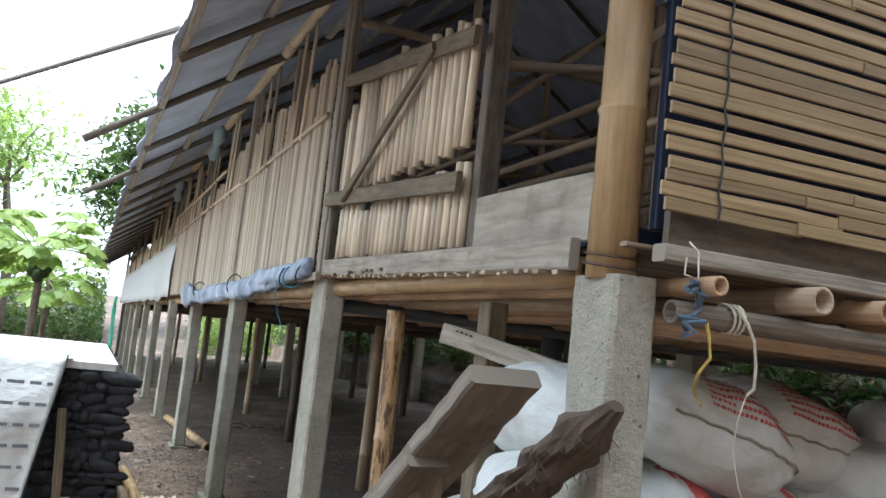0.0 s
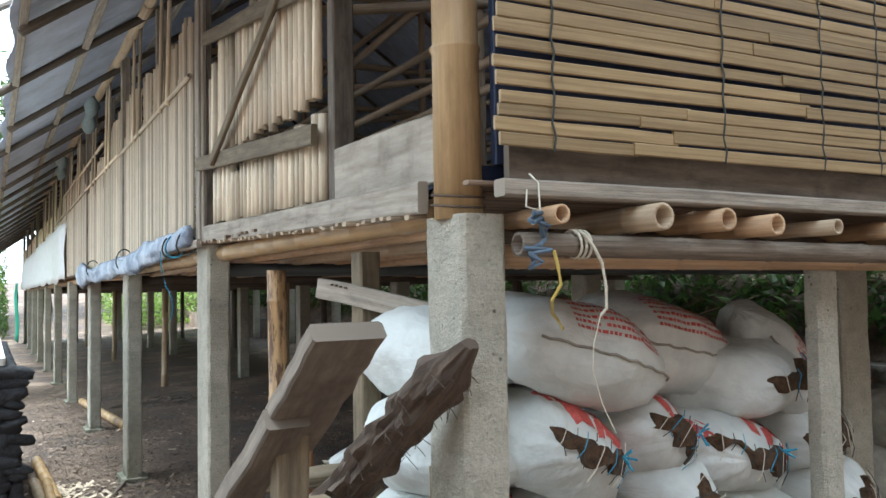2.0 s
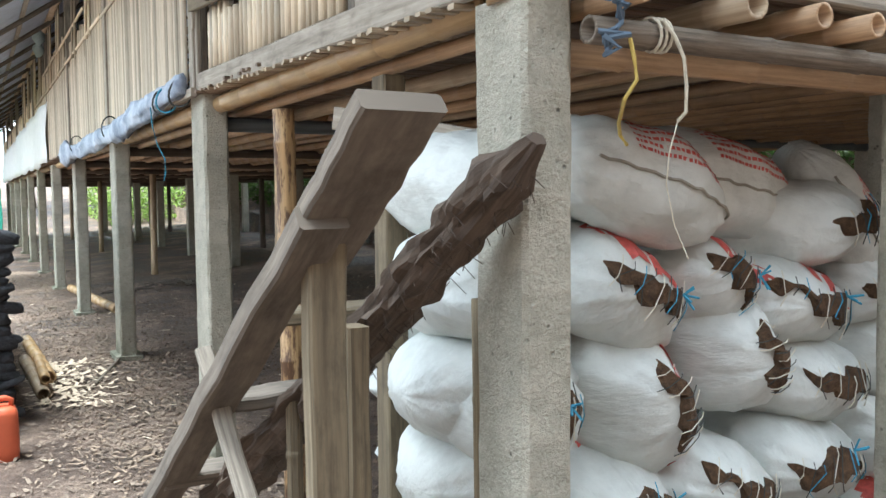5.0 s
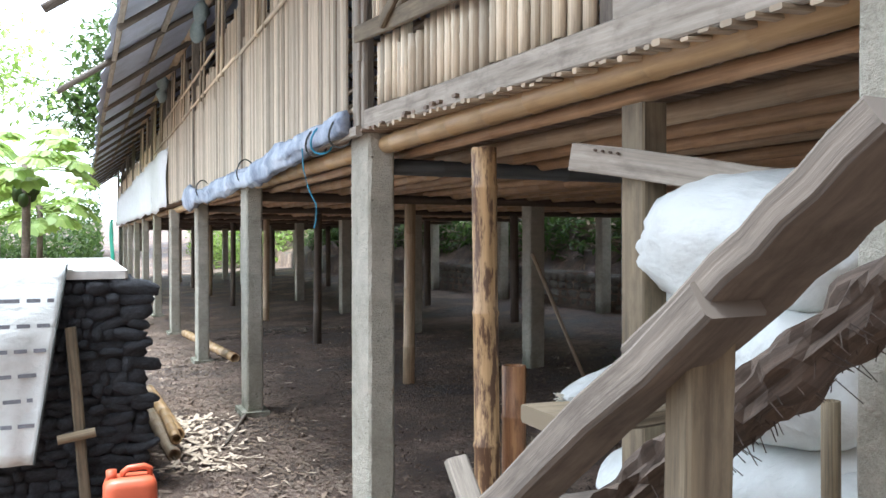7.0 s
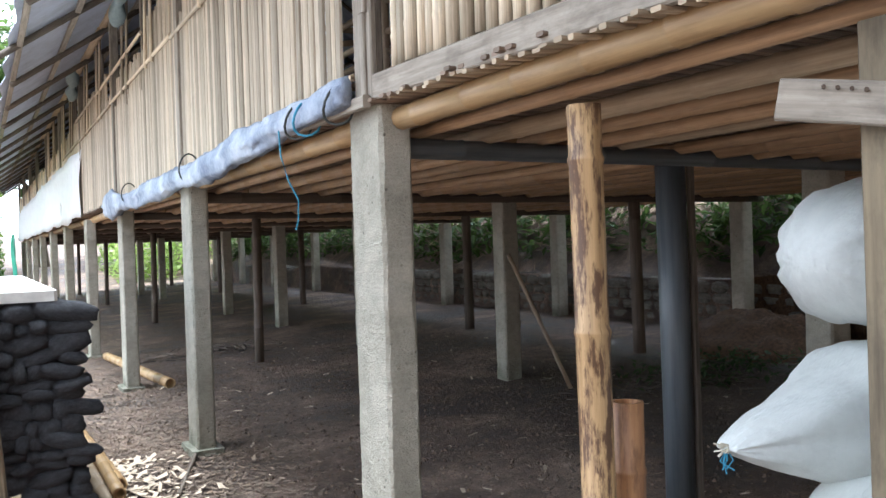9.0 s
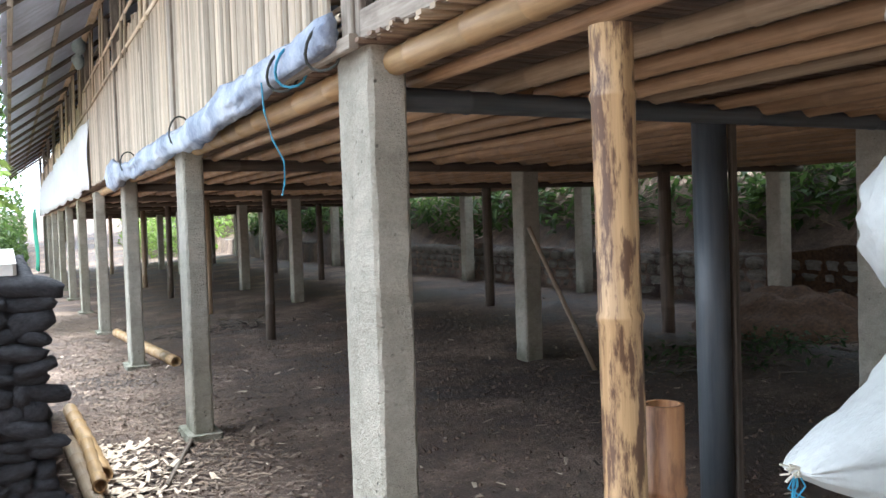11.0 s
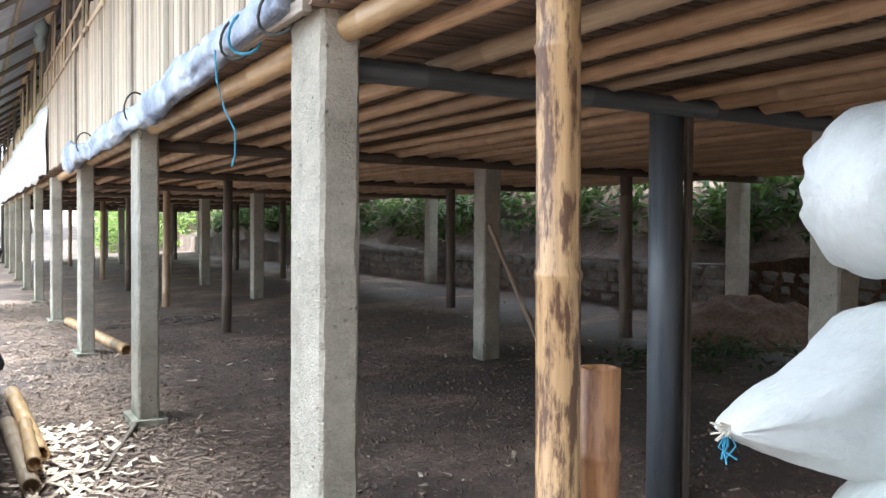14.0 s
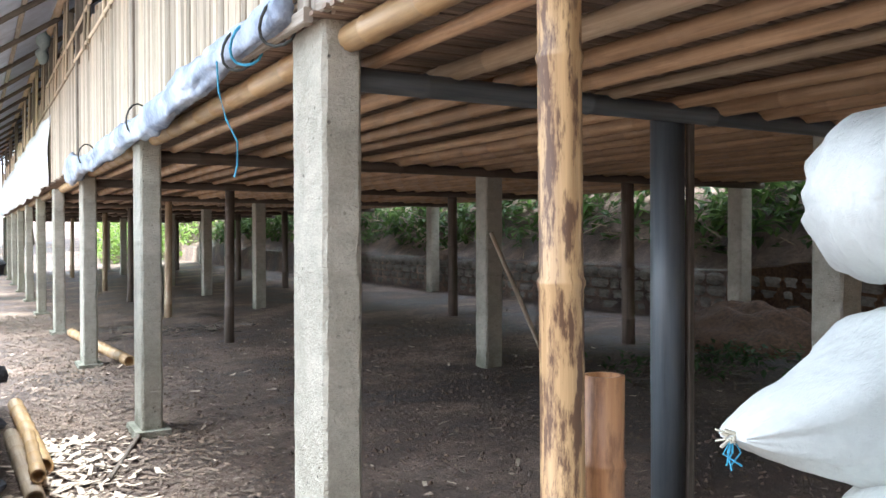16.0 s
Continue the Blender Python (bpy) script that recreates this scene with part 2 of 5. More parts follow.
CONCRETE = concrete("concrete", (0.30, 0.28, 0.22), (0.50, 0.47, 0.385))


def woven(name, col):
    """Woven plastic sacking: fine weave, faint dirt, big soft wrinkles."""
    m, nt, b = mat_base(name, 0.5)
    v = coords(nt)
    n = noise_tex(nt, v, 5, 6, 0.7)
    nt.links.new(ramp(nt, n, [(0.25, tuple(c * 0.78 for c in col)), (0.55, col)]), b.inputs["Base Color"])
    w = nt.nodes.new("ShaderNodeTexWave")
    w.inputs["Scale"].default_value = 160
    nt.links.new(v, w.inputs["Vector"])
    wr = noise_tex(nt, coords(nt, "Object", (3, 9, 5)), 3.0, 5, 0.55)
    h = mix(nt, 0.015, wr, w.outputs["Fac"])
    bump(nt, b, h, 0.45, 0.03)
    return m


SACK = woven("white_woven_sack", (0.64, 0.66, 0.63))


def tarp_mat():
    m, nt, b = mat_base("blue_grey_tarp", 0.55)
    v = coords(nt)
    n = noise_tex(nt, v, 2.5, 6, 0.7)
    nt.links.new(ramp(nt, n, [(0.32, (0.10, 0.135, 0.21)), (0.48, (0.30, 0.35, 0.44)), (0.66, (0.56, 0.60, 0.66))]), b.inputs["Base Color"])
    bump(nt, b, noise_tex(nt, v, 14, 4, 0.6), 0.6, 0.03)
    return m


TARP = tarp_mat()

# ---- builders ----


def mesh_of(bm, name):
    me = bpy.data.meshes.new(name)
    bm.to_mesh(me)
    bm.free()
    return me


def smooth(me):
    me.polygons.foreach_set("use_smooth", [True] * len(me.polygons))
    return me


def part(name, bm, material, parent=None, label="", soft=False):
    me = mesh_of(bm, name)
    if soft:
        smooth(me)
    me.materials.append(material)
    ob = new(name, me)
    if parent is not None:
        ob.parent = parent
    if label:
        ob["label"] = label
    return ob


def thing(name, at, label, category, group="", kind=""):
    ob = new(name)
    ob.location = at
    ob.empty_display_size = 0.1
    return tagged(ob, label, category, group, kind)


def axes(a, b, up=(0, 0, 1)):
    d = (Vector(b) - Vector(a))
    w = d.normalized()
    u = Vector(up)
    if abs(w.dot(u)) > 0.98:
        u = Vector((0, 1, 0))
    s = w.cross(u).normalized()
    return d.length, w, s, s.cross(w).normalized()


def ring_tube(bm, rings, close=True, seg=10):
    """rings: lists of points with equal counts; v runs along the piece in metres."""
    uvl = bm.loops.layers.uv.verify()
    vs = [[bm.verts.new(p) for p in pts] for pts, _ in rings]
    n = len(rings[0][0])
    for i in range(len(rings) - 1):
        va, vb = rings[i][1], rings[i + 1][1]
        for k in range(n):
            j = (k + 1) % n
            f = bm.faces.new((vs[i][k], vs[i][j], vs[i + 1][j], vs[i + 1][k]))
            for lp, (uu, vv) in zip(f.loops, ((k, va), (k + 1, va), (k + 1, vb), (k, vb))):
                lp[uvl].uv = (uu * 0.35 / n, vv)
    if close:
        bm.faces.new(vs[0][::-1])
        bm.faces.new(vs[-1])
    return vs


def bamboo(bm, a, b, r0, r1=None, gap=0.32, seg=10, hollow=True, rng=None, bend=0.0):
    """A bamboo pole with raised nodes; hollow at both ends."""
    a, b = Vector(a), Vector(b)
    r1 = r0 if r1 is None else r1
    L, w, s, u = axes(a, b)
    rng = rng or random
    off = rng.random() * 3

    def circle(t, r):
        c = a + w * t + u * bend * math.sin(math.pi * t / L)
        return [c + s * r * math.cos(2 * math.pi * k / seg) + u * r * math.sin(2 * math.pi * k / seg) for k in range(seg)]
    rings = []
    inner = 0.72
    if hollow:
        rings.append((circle(min(0.12, L * 0.3), r0 * inner), off))
        rings.append((circle(0, r0 * inner), off))
    rings.append((circle(0, r0), off))
    t = gap * (0.35 + 0.5 * rng.random())
    while t < L - 0.03:
        r = r0 + (r1 - r0) * t / L
        for dt, k in ((-0.016, 0.985), (-0.004, 1.07), (0.004, 1.07), (0.012, 0.97)):
            rings.append((circle(t + dt, r * k), off + t + dt))
        t += gap * (0.85 + 0.3 * rng.random())
    rings.append((circle(L, r1), off + L))
    if hollow:
        rings.append((circle(L, r1 * inner), off + L))
        rings.append((circle(L - min(0.12, L * 0.3), r1 * inner), off + L))
    ring_tube(bm, rings, True)
    return bm


def plank(bm, a, b, wid, thick, up=(0, 0, 1), bevel=0.006, cuts=1, wob=0.0, rng=None):
    """A board from a to b: wid across (sideways), thick along up; bevelled, with an uneven run."""
    L, w, s, u = axes(a, b, up)
    a = Vector(a)
    rng = rng or random
    off = rng.random() * 5
    e = min(bevel, wid * 0.3, thick * 0.3)
    hw, ht = wid / 2, thick / 2
    prof = [(-hw + e, -ht), (hw - e, -ht), (hw, -ht + e), (hw, ht - e), (hw - e, ht), (-hw + e, ht), (-hw, ht - e), (-hw, -ht + e)]
    rings = []
    for i in range(cuts + 2):
        t = L * i / (cuts + 1)
        dx, dy = (rng.uniform(-wob, wob), rng.uniform(-wob, wob)) if wob else (0, 0)
        k = 1 + (rng.uniform(-wob, wob) / max(wid, 0.02) if wob else 0)
        rings.append(([a + w * t + s * (x * k + dx) + u * (y + dy) for x, y in prof], off + t))
    ring_tube(bm, rings, True)
    return bm


def box(bm, lo, hi, bevel=0.004):
    c = [(l + h) / 2 for l, h in zip(lo, hi)]
    return plank(bm, (c[0], c[1], lo[2]), (c[0], c[1], hi[2]), hi[0] - lo[0], hi[1] - lo[1], (0, 1, 0), bevel, 0)


def rope(bm, pts, r, seg=6):
    rings = []
    d = 0
    for i, p in enumerate(pts):
        p = Vector(p)
        q = Vector(pts[min(i + 1, len(pts) - 1)]) - Vector(pts[max(i - 1, 0)])
        _, w, s, u = axes((0, 0, 0), q)
        rings.append(([p + s * r * math.cos(2 * math.pi * k / seg) + u * r * math.sin(2 * math.pi * k / seg) for k in range(seg)], d))
        if i + 1 < len(pts):
            d += (Vector(pts[i + 1]) - p).length
    ring_tube(bm, rings, True)
    return bm


def hang(a, b, sag, n=8):
    a, b = Vector(a), Vector(b)
    return [a.lerp(b, i / n) - Vector((0, 0, sag * 4 * (i / n) * (1 - i / n))) for i in range(n + 1)]


def leaf(bm, c, size, rng, long=2.2, droop=0.3):
    az, tilt = rng.uniform(0, 6.283), rng.uniform(-0.9, 0.5)
    d = Vector((math.cos(az) * math.cos(tilt), math.sin(az) * math.cos(tilt), math.sin(tilt)))
    _, w, s, u = axes((0, 0, 0), d)
    h = size * long / 2
    v = [bm.verts.new(Vector(c) + p) for p in (-d * h, s * size / 2 + u * 0.1 * size, d * h - u * size * droop, -s * size / 2 + u * 0.1 * size)]
    bm.faces.new(v)


# ---- ground ----


def ground_z(x, y):
    z = 0.052 * min(max(x, 0), 6.7)
    if x > 6.75:
        z = 0.95 + min(max(x - 7.1, 0) * 0.95, 2.6) + 0.25 * noise.noise((x * 0.6, y * 0.5, 3))
    z += 0.018 * noise.noise((x * 1.3, y * 1.3, 0)) + 0.008 * noise.noise((x * 6, y * 6, 1))
    # unseen steep bank behind the camera, added to block sky light from -y
    if y < -4.2:
        z += min((-4.2 - y) * 1.7, 9)
    if y > 36:
        z += min((y - 36) * 0.08, 3)
    return z


def make_ground():
    xs = [-400, -150, -60, -30, -16, -10, -7] + list(np.arange(-5, 6.7, 0.15)) + [6.72, 6.78, 7.1, 7.6, 8.2, 9, 10, 12, 16, 30, 80, 200, 400]
    ys = [-400, -150, -50, -20, -12, -9.5, -7, -5.5, -4.2] + list(np.arange(-4, 16, 0.15)) + list(np.arange(16, 40, 0.6)) + [44, 50, 60, 80, 150, 400]
    verts = [(x, y, ground_z(x, y)) for y in ys for x in xs]
    nx = len(xs)
    faces = [(j * nx + i, j * nx + i + 1, (j + 1) * nx + i + 1, (j + 1) * nx + i) for j in range(len(ys) - 1) for i in range(nx - 1)]
    me = bpy.data.meshes.new("ground")
    me.from_pydata(verts, [], faces)
    smooth(me)
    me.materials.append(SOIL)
    return tagged(new("ground", me), "packed reddish brown earth with litter, damp in places", "ground", "", "structure")


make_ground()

# ---- concrete posts ----


def concrete_post(x0, x1, y0, y1, z0, z1, plinth=True, seed=0, label="grey concrete post with air holes and rough arrises"):
    rng = random.Random(seed)
    ob = thing("concrete_post", ((x0 + x1) / 2, (y0 + y1) / 2, z0), label, "post", "concrete posts under the house")
    hx, hy, h = (x1 - x0) / 2, (y1 - y0) / 2, z1 - z0
    bm = bmesh.new()
    n = 24
    rings = []
    for i in range(n + 1):
        t = h * i / n
        pts = []
        for sx, sy in ((-1, -1), (1, -1), (1, 1), (-1, 1)):
            for k in range(2):
                e = 0.010 + 0.008 * rng.random() * (2.2 if rng.random() < 0.12 else 1)
                along = (k == 1) == (sx * sy < 0)
                pts.append((sx * (hx - (0 if along else e)), sy * (hy - (e if along else 0)), t))
        # keep the order running round the section
        c = [pts[i2] for i2 in range(8)]
        c.sort(key=lambda p: math.atan2(p[1] / hy, p[0] / hx))
        rings.append((c, t))
    rings[0] = ([(p[0], p[1], -0.05) for p in rings[0][0]], -0.05)
    ring_tube(bm, rings, True)
    part("shaft", bm, CONCRETE, ob)
    if plinth:
        bm = bmesh.new()
        plank(bm, (0, 0, -0.06), (0, 0, 0.045), 2 * hx + 0.1, 2 * hy + 0.1, (0, 1, 0), 0.015, 1, 0.006, rng)
        part("footing", bm, CONCRETE, ob)
    return ob


def front_y(k):
    """The far edge of front post k."""
    return 3.5 + 3.44 * (k - 1)


concrete_post(0.02, 0.17, 0.05, 0.285, 0.0, 2.01, False, 3, "stout grey concrete corner post with rough pitted faces")
for k in range(1, 11):
    y = front_y(k)
    concrete_post(0.0, 0.14, y - 0.31, y, 0.0, 2.09 if k == 1 else 2.03, k > 1, 10 + k)
for k in range(0, 10):
    y = 0.3 if k == 0 else 7.4 + 3.62 * (k - 2)
    if k == 1:
        y = 3.75
    for x in (3.2, 6.5):
        concrete_post(x - 0.08, x + 0.1, y - 0.2, y, ground_z(x, y) - 0.01, 2.0, False, 40 + k + int(x * 10), "shaded concrete post on bare earth")
# stands for a dark timber post, built with the concrete shaft and material
concrete_post(2.50, 2.70, 0.7, 0.88, 0.1, 1.95, False, 91, "dark shaded timber post behind the sacks, with concrete shape and colour")
concrete_post(1.64, 1.755, 0.15, 0.23, 0.05, 1.88, False, 90, "grey concrete post beside the stacked sacks")


def pole_post(x, y, r, z1, material, label, name="pole_post", lean=(0, 0), seed=0, gap=0.4, hollow=True):
    rng = random.Random(seed)
    z0 = ground_z(x, y) - 0.02
    ob = thing(name, (x, y, z0), label, "post", "poles under the house")
    bm = bmesh.new()
    bamboo(bm, (0, 0, 0), (lean[0], lean[1], z1 - z0), r, r * 0.94, gap, 14, hollow, rng)
    part("pole", bm, material, ob, soft=True)
    return ob


for k in range(2, 10):
    pole_post(1.72, 7.2 + 3.65 * (k - 2), 0.06, 1.95, POLE_DARK if k % 2 else BAMBOO_GREY, "slim round wooden prop carrying a cross beam", "round_prop", (0.02, 0), 200 + k, 0.6)
    pole_post(4.9, 7.3 + 3.65 * (k - 2), 0.07, 1.95, POLE_DARK, "slim round wooden prop carrying a cross beam", "round_prop", (0, 0.02), 230 + k, 0.6)
pole_post(0.088, 2.0, 0.051, 1.90, STAINED_POLE, "peeling yellow and brown bamboo pole standing in the soil", "bamboo_post", (-0.02, 0.0), 5, 0.44)
pole_post(0.205, 2.02, 0.05, 1.07, RED_POLE, "short sawn-off reddish bamboo stump", "bamboo_stump", (0, 0), 6, 0.5)

# black plastic pipe filled with concrete, in the first bay
pp = thing("pipe_post", (1.87, 3.56, 0.08), "black plastic pipe post filled with concrete", "post")
bm = bmesh.new()
bamboo(bm, (0, 0, 0), (-0.01, 0, 1.85), 0.080, 0.080, 9, 20, False)
part("pipe", bm, PVC, pp, soft=True)
bm = bmesh.new()
plank(bm, (0.085, -0.055, 0.02), (0.08, -0.055, 1.83), 0.04, 0.03)
part("batten", bm, OLDWOOD, pp)

# ---- floor structure ----
rngf = random.Random(17)
XMAX, YMAX = 6.6, 34.8
for k in range(0, 11):
    y = front_y(k) - 0.12 if k else 0.2
    cb = thing("cross_beam", (0.1, y, 1.94), "dark round cross beam carrying the bamboo floor joists", "beam", "cross beams")
    bm = bmesh.new()
    bamboo(bm, (0.0, 0, 0), (XMAX - 0.1, 0.25, -0.02), 0.045, 0.042, 0.8, 10, False, rngf)
    part("pole", bm, PVC if k == 1 else POLE_DARK, cb, soft=True)
JOIST_X = (0.10, 0.25, 0.615, 0.915, 1.115, 1.415, 1.80)
JOIST_R = (0.052, 0.029, 0.043, 0.038, 0.037, 0.028, 0.034)
x = JOIST_X[0]
i = 0
while x < XMAX:
    r = JOIST_R[i] if i < 7 else rngf.uniform(0.042, 0.056)
    jo = thing("floor_joist", (x, 0, 2.035 if i == 0 else 2.0 if i < 4 else 1.985), "tan bamboo pole laid as a floor joist", "joist", "bamboo floor joists")
    y0 = 0.3 if i == 0 else (-0.09 - rngf.random() * 0.04)
    first = True
    y = y0
    while y < YMAX:
        y1 = min(y + rngf.uniform(3.5, 3.9) if not first else 3.6 + rngf.random() * 0.25, YMAX)
        first = False
        bm = bmesh.new()
        bamboo(bm, (rngf.uniform(-0.015, 0.015), y, 0), (rngf.uniform(-0.02, 0.02), y1, rngf.uniform(-0.012, 0.012)), r, r * rngf.uniform(0.86, 0.96), 0.36, 12 if y < 12 else 7, True, rngf)
        part("pole", bm, (BAMBOO if i == 0 else BAMBOO_GREY if i in (2, 5) and y < 3 else BAMBOO_JOIST), jo, soft=True)
        y = y1 - 0.12 if y1 < YMAX else YMAX + 1
    i += 1
    x = JOIST_X[i] if i < 7 else x + 0.21 + rngf.random() * 0.11

# floor slats across the joists
fl = new("floor")
tagged(fl, "raised floor of dark split bamboo laid across joists", "floor", "", "structure")
slat_variants = []
for v in range(5):
    bm = bmesh.new()
    plank(bm, (0, 0, 0), (XMAX + 0.05, 0, 0), 0.036, 0.014, (0, 0, 1), 0.004, 0, 0, rngf)
    me = mesh_of(bm, "floor_slat")
    me.materials.append(FLOORSLAT)
    slat_variants.append(me)
y = 0.06
n_floor = 0
while y < 13.5:
    ob = new("slat", slat_variants[n_floor % 5])
    ob.parent = fl
    ob.location = (rngf.uniform(-0.05, 0.015) + (0.07 if y < 2.0 else 0.0), y, 2.098 + rngf.uniform(-0.003, 0.003))
    ob.rotation_euler = (0, 0, rngf.uniform(-0.0015, 0.0015))
    n_floor += 1
    y += rngf.uniform(0.041, 0.055)
bm = bmesh.new()
while y < YMAX:
    plank(bm, (rngf.uniform(-0.05, 0.0), y, 2.098), (XMAX, y, 2.098), 0.05, 0.014, (0, 0, 1), 0.004, 0, 0, rngf)
    y += 0.06
tagged(part("far_slats", bm, FLOORSLAT, fl), kind="stuff")
bm = bmesh.new()
box(bm, (0.05, 0.14, 2.107), (XMAX, YMAX, 2.165))
part("underlay", bm, DARK_TARP, fl)

y = 0.34
while y < 3.1:
    bm = bmesh.new()
    zb = 2.012 + 0.0272 * y
    plank(bm, (rngf.uniform(-0.045, -0.012), y, zb + rngf.uniform(-.008, .004)), (0.09, y, zb + 0.004), rngf.uniform(0.022, 0.04), rngf.uniform(0.008, 0.016), (0, 0, 1), 0.003, 0, 0, rngf)
    part("slat_end", bm, BAMBOO_GREY, fl)
    y += rngf.uniform(0.05, 0.085)

# ---- front wall ----
front = new("wall_front")
tagged(front, "front wall of upright split bamboo with open top", "wall", "", "structure")
rngw = random.Random(5)
wall_slats = []
for v in range(8):
    bm = bmesh.new()
    w = rngw.uniform(0.036, 0.05)
    uvl = bm.loops.layers.uv.verify()
    rings = []
    cuts = 5
    off = rngw.random() * 9
    for j in range(cuts + 1):
        t = j / cuts
        dx = 0.004 * math.sin(3 * t + v)
        c = [(0.0 + 0.008, -w / 2 + dx, t), (-0.004, -w / 2 + 0.004 + dx, t), (-0.012, dx - 0.006, t), (-0.012, dx + 0.006, t), (-0.004, w / 2 - 0.004 + dx, t), (0.008, w / 2 + dx, t)]
        rings.append((c, off + t * 1.4))
    ring_tube(bm, rings, True)
    me = mesh_of(bm, "slat")
    me.materials.append(SLAT)
    wall_slats.append(me)


def wall_slat(y, z0, z1, xx, lean=0.0):
    ob = new("slat", wall_slats[rngw.randrange(8)])
    ob.parent = front
    ob.location = (xx, y, z0)
    ob.scale = (1, rngw.uniform(0.85, 1.15), z1 - z0)
    ob.rotation_euler = (lean, 0, 0)
    return ob


y = 3.55
while y < 16.2:
    top = 3.6 - 0.03 * math.sin(y * 1.7) + rngw.uniform(-0.05, 0.05)
    if 8.0 < y < 10.2:
        top -= 0.18
    if 12.5 < y:
        top -= 0.1
    wall_slat(y, 2.13 + rngw.uniform(-0.03, 0.02), top if rngw.random() < 0.75 else top - 0.35, -0.015 + rngw.uniform(-0.004, 0.004), rngw.uniform(-0.006, 0.006))
    y += rngw.uniform(0.052, 0.08)
bm = bmesh.new()
while y < YMAX:
    plank(bm, (0, y, 2.13), (0, y, 3.45 + rngw.uniform(-0.1, 0.1)), 0.016, 0.07, (0, 1, 0), 0.004, 0, 0, rngw)
    y += 0.085
tagged(part("far_slats", bm, SLAT, front), kind="stuff")
for z, yy0, yy1 in ((3.2, 3.5, 16.0), (3.52, 8.2, 14.0), (2.25, 3.5, 34)):
    y = yy0
    while y < yy1:
        e = min(y + 3.4, yy1)
        bm = bmesh.new()
        bamboo(bm, (-0.04 if z > 2.3 else 0.03, y, z), (-0.04 if z > 2.3 else 0.03, e, z + rngw.uniform(-0.03, 0.03)), 0.017, 0.015, 0.3, 8, True, rngw)
        part("rail", bm, SLAT, front, soft=True)
        y = e
# wall posts, top plate and thin stays
for k in range(1, 11):
    y = front_y(k) - 0.22
    bm = bmesh.new()
    plank(bm, (0.0, y, 2.09), (0.0, y, 4.12), 0.085, 0.10, (0, 1, 0), 0.006, 3, 0.003, rngw)
    part("wall_post", bm, PLANK, front)
    if k < 6:
        for dy in (0.95, 1.25, 2.3, 2.6):
            bm = bmesh.new()
            bamboo(bm, (-0.05, y + dy, 3.15), (-0.03, y + dy + rngw.uniform(-.06, .06), 4.1), 0.017, 0.014, 0.3, 8, True, rngw)
            part("stay", bm, SLAT, front, soft=True)
        bm = bmesh.new()
        plank(bm, (0.06, y + 1.75, 2.2), (0.06, y + 1.75, 4.1), 0.11, 0.05, (0, 1, 0))
        part("wall_post", bm, PLANK, front)
for y0 in (-0.6, 5.0, 10.6, 16.2, 21.8, 27.4):
    bm = bmesh.new()
    bamboo(bm, (-0.05, y0, 4.13), (-0.05, y0 + 5.7, 4.13), 0.05, 0.04, 0.4, 10, True, rngw)
    part("top_plate", bm, BAMBOO_GREY, front, soft=True)
# sill board of the first bay, panel, corner pole
bm = bmesh.new()
plank(bm, (0.0, 0.26, 2.075), (-0.005, 3.2, 2.155), 0.035, 0.10, (0, 0, 1), 0.006, 4, 0.003, rngw)
part("sill_board", bm, PLANK, front, "rough sawn grey sill board")
bm = bmesh.new()
plank(bm, (0.05, 0.25, 2.23), (0.05, 1.17, 2.25), 0.03, 0.22, (0, 0, 1), 0.006, 3, 0.003, rngw)
part("panel_board", bm, PLANK, front, "wide weathered grey board")
bm = bmesh.new()
bamboo(bm, (0.07, 0.16, 2.0), (0.06, 0.16, 4.2), 0.074, 0.068, 0.62, 20, True, random.Random(8))
part("corner_pole", bm, BAMBOO, front, "thick tan bamboo corner pole", True)
for zz in (2.04, 2.07):
    bm = bmesh.new()
    rope(bm, [(0.07 + 0.08 * math.cos(a), 0.16 + 0.08 * math.sin(a), zz + 0.01 * math.sin(a)) for a in np.linspace(0, 6.2, 18)], 0.004)
    part("wire", bm, IRON, front)
bm = bmesh.new()
plank(bm, (0.08, 1.14, 2.12), (0.08, 1.14, 4.1), 0.09, 0.07, (0, 1, 0))
part("door_post", bm, OLDWOOD, front)
bm = bmesh.new()
plank(bm, (-0.012, 3.22, 2.1), (-0.012, 3.22, 4.1), 0.03, 0.06, (0, 1, 0))
part("door_post", bm, PLANK, front)

# bamboo gate in the first bay
gate = thing("bamboo_gate", (0, 2.15, 2.15), "closed gate of upright bamboo slats with wooden battens", "gate")
rngg = random.Random(31)
y = 3.1
i = 0
while y > 1.22:
    w = rngg.uniform(0.04, 0.062)
    f = (3.1 - y) / 1.9
    bot = 2.2 - 0.055 * f
    top = (3.36 - 0.23 * f + rngg.uniform(-0.05, 0.05)) if i > 2 else 3.12 + rngg.uniform(-0.04, 0.04)
    bm = bmesh.new()
    bamboo(bm, (0.012, y - 2.15, 0.43 + rngg.uniform(-0.03, 0.02)), (0.012, y - 2.15 + rngg.uniform(-0.02, 0.02), top - 2.15), w / 2, w / 2.2, 0.34, 8, True, rngg)
    part("slat", bm, SLAT, gate, soft=True)
    bm = bmesh.new()
    bamboo(bm, (0.03, y - 2.15 - 0.02, bot - 2.15 + rngg.uniform(0, 0.02)), (0.03, y - 2.15 - 0.02, 0.36 + rngg.uniform(-0.06, 0.03)), w / 2, w / 2.1, 0.3, 8, True, rngg)
    part("slat", bm, SLAT, gate, soft=True)
    y -= w + rngg.uniform(0.012, 0.035)
    i += 1
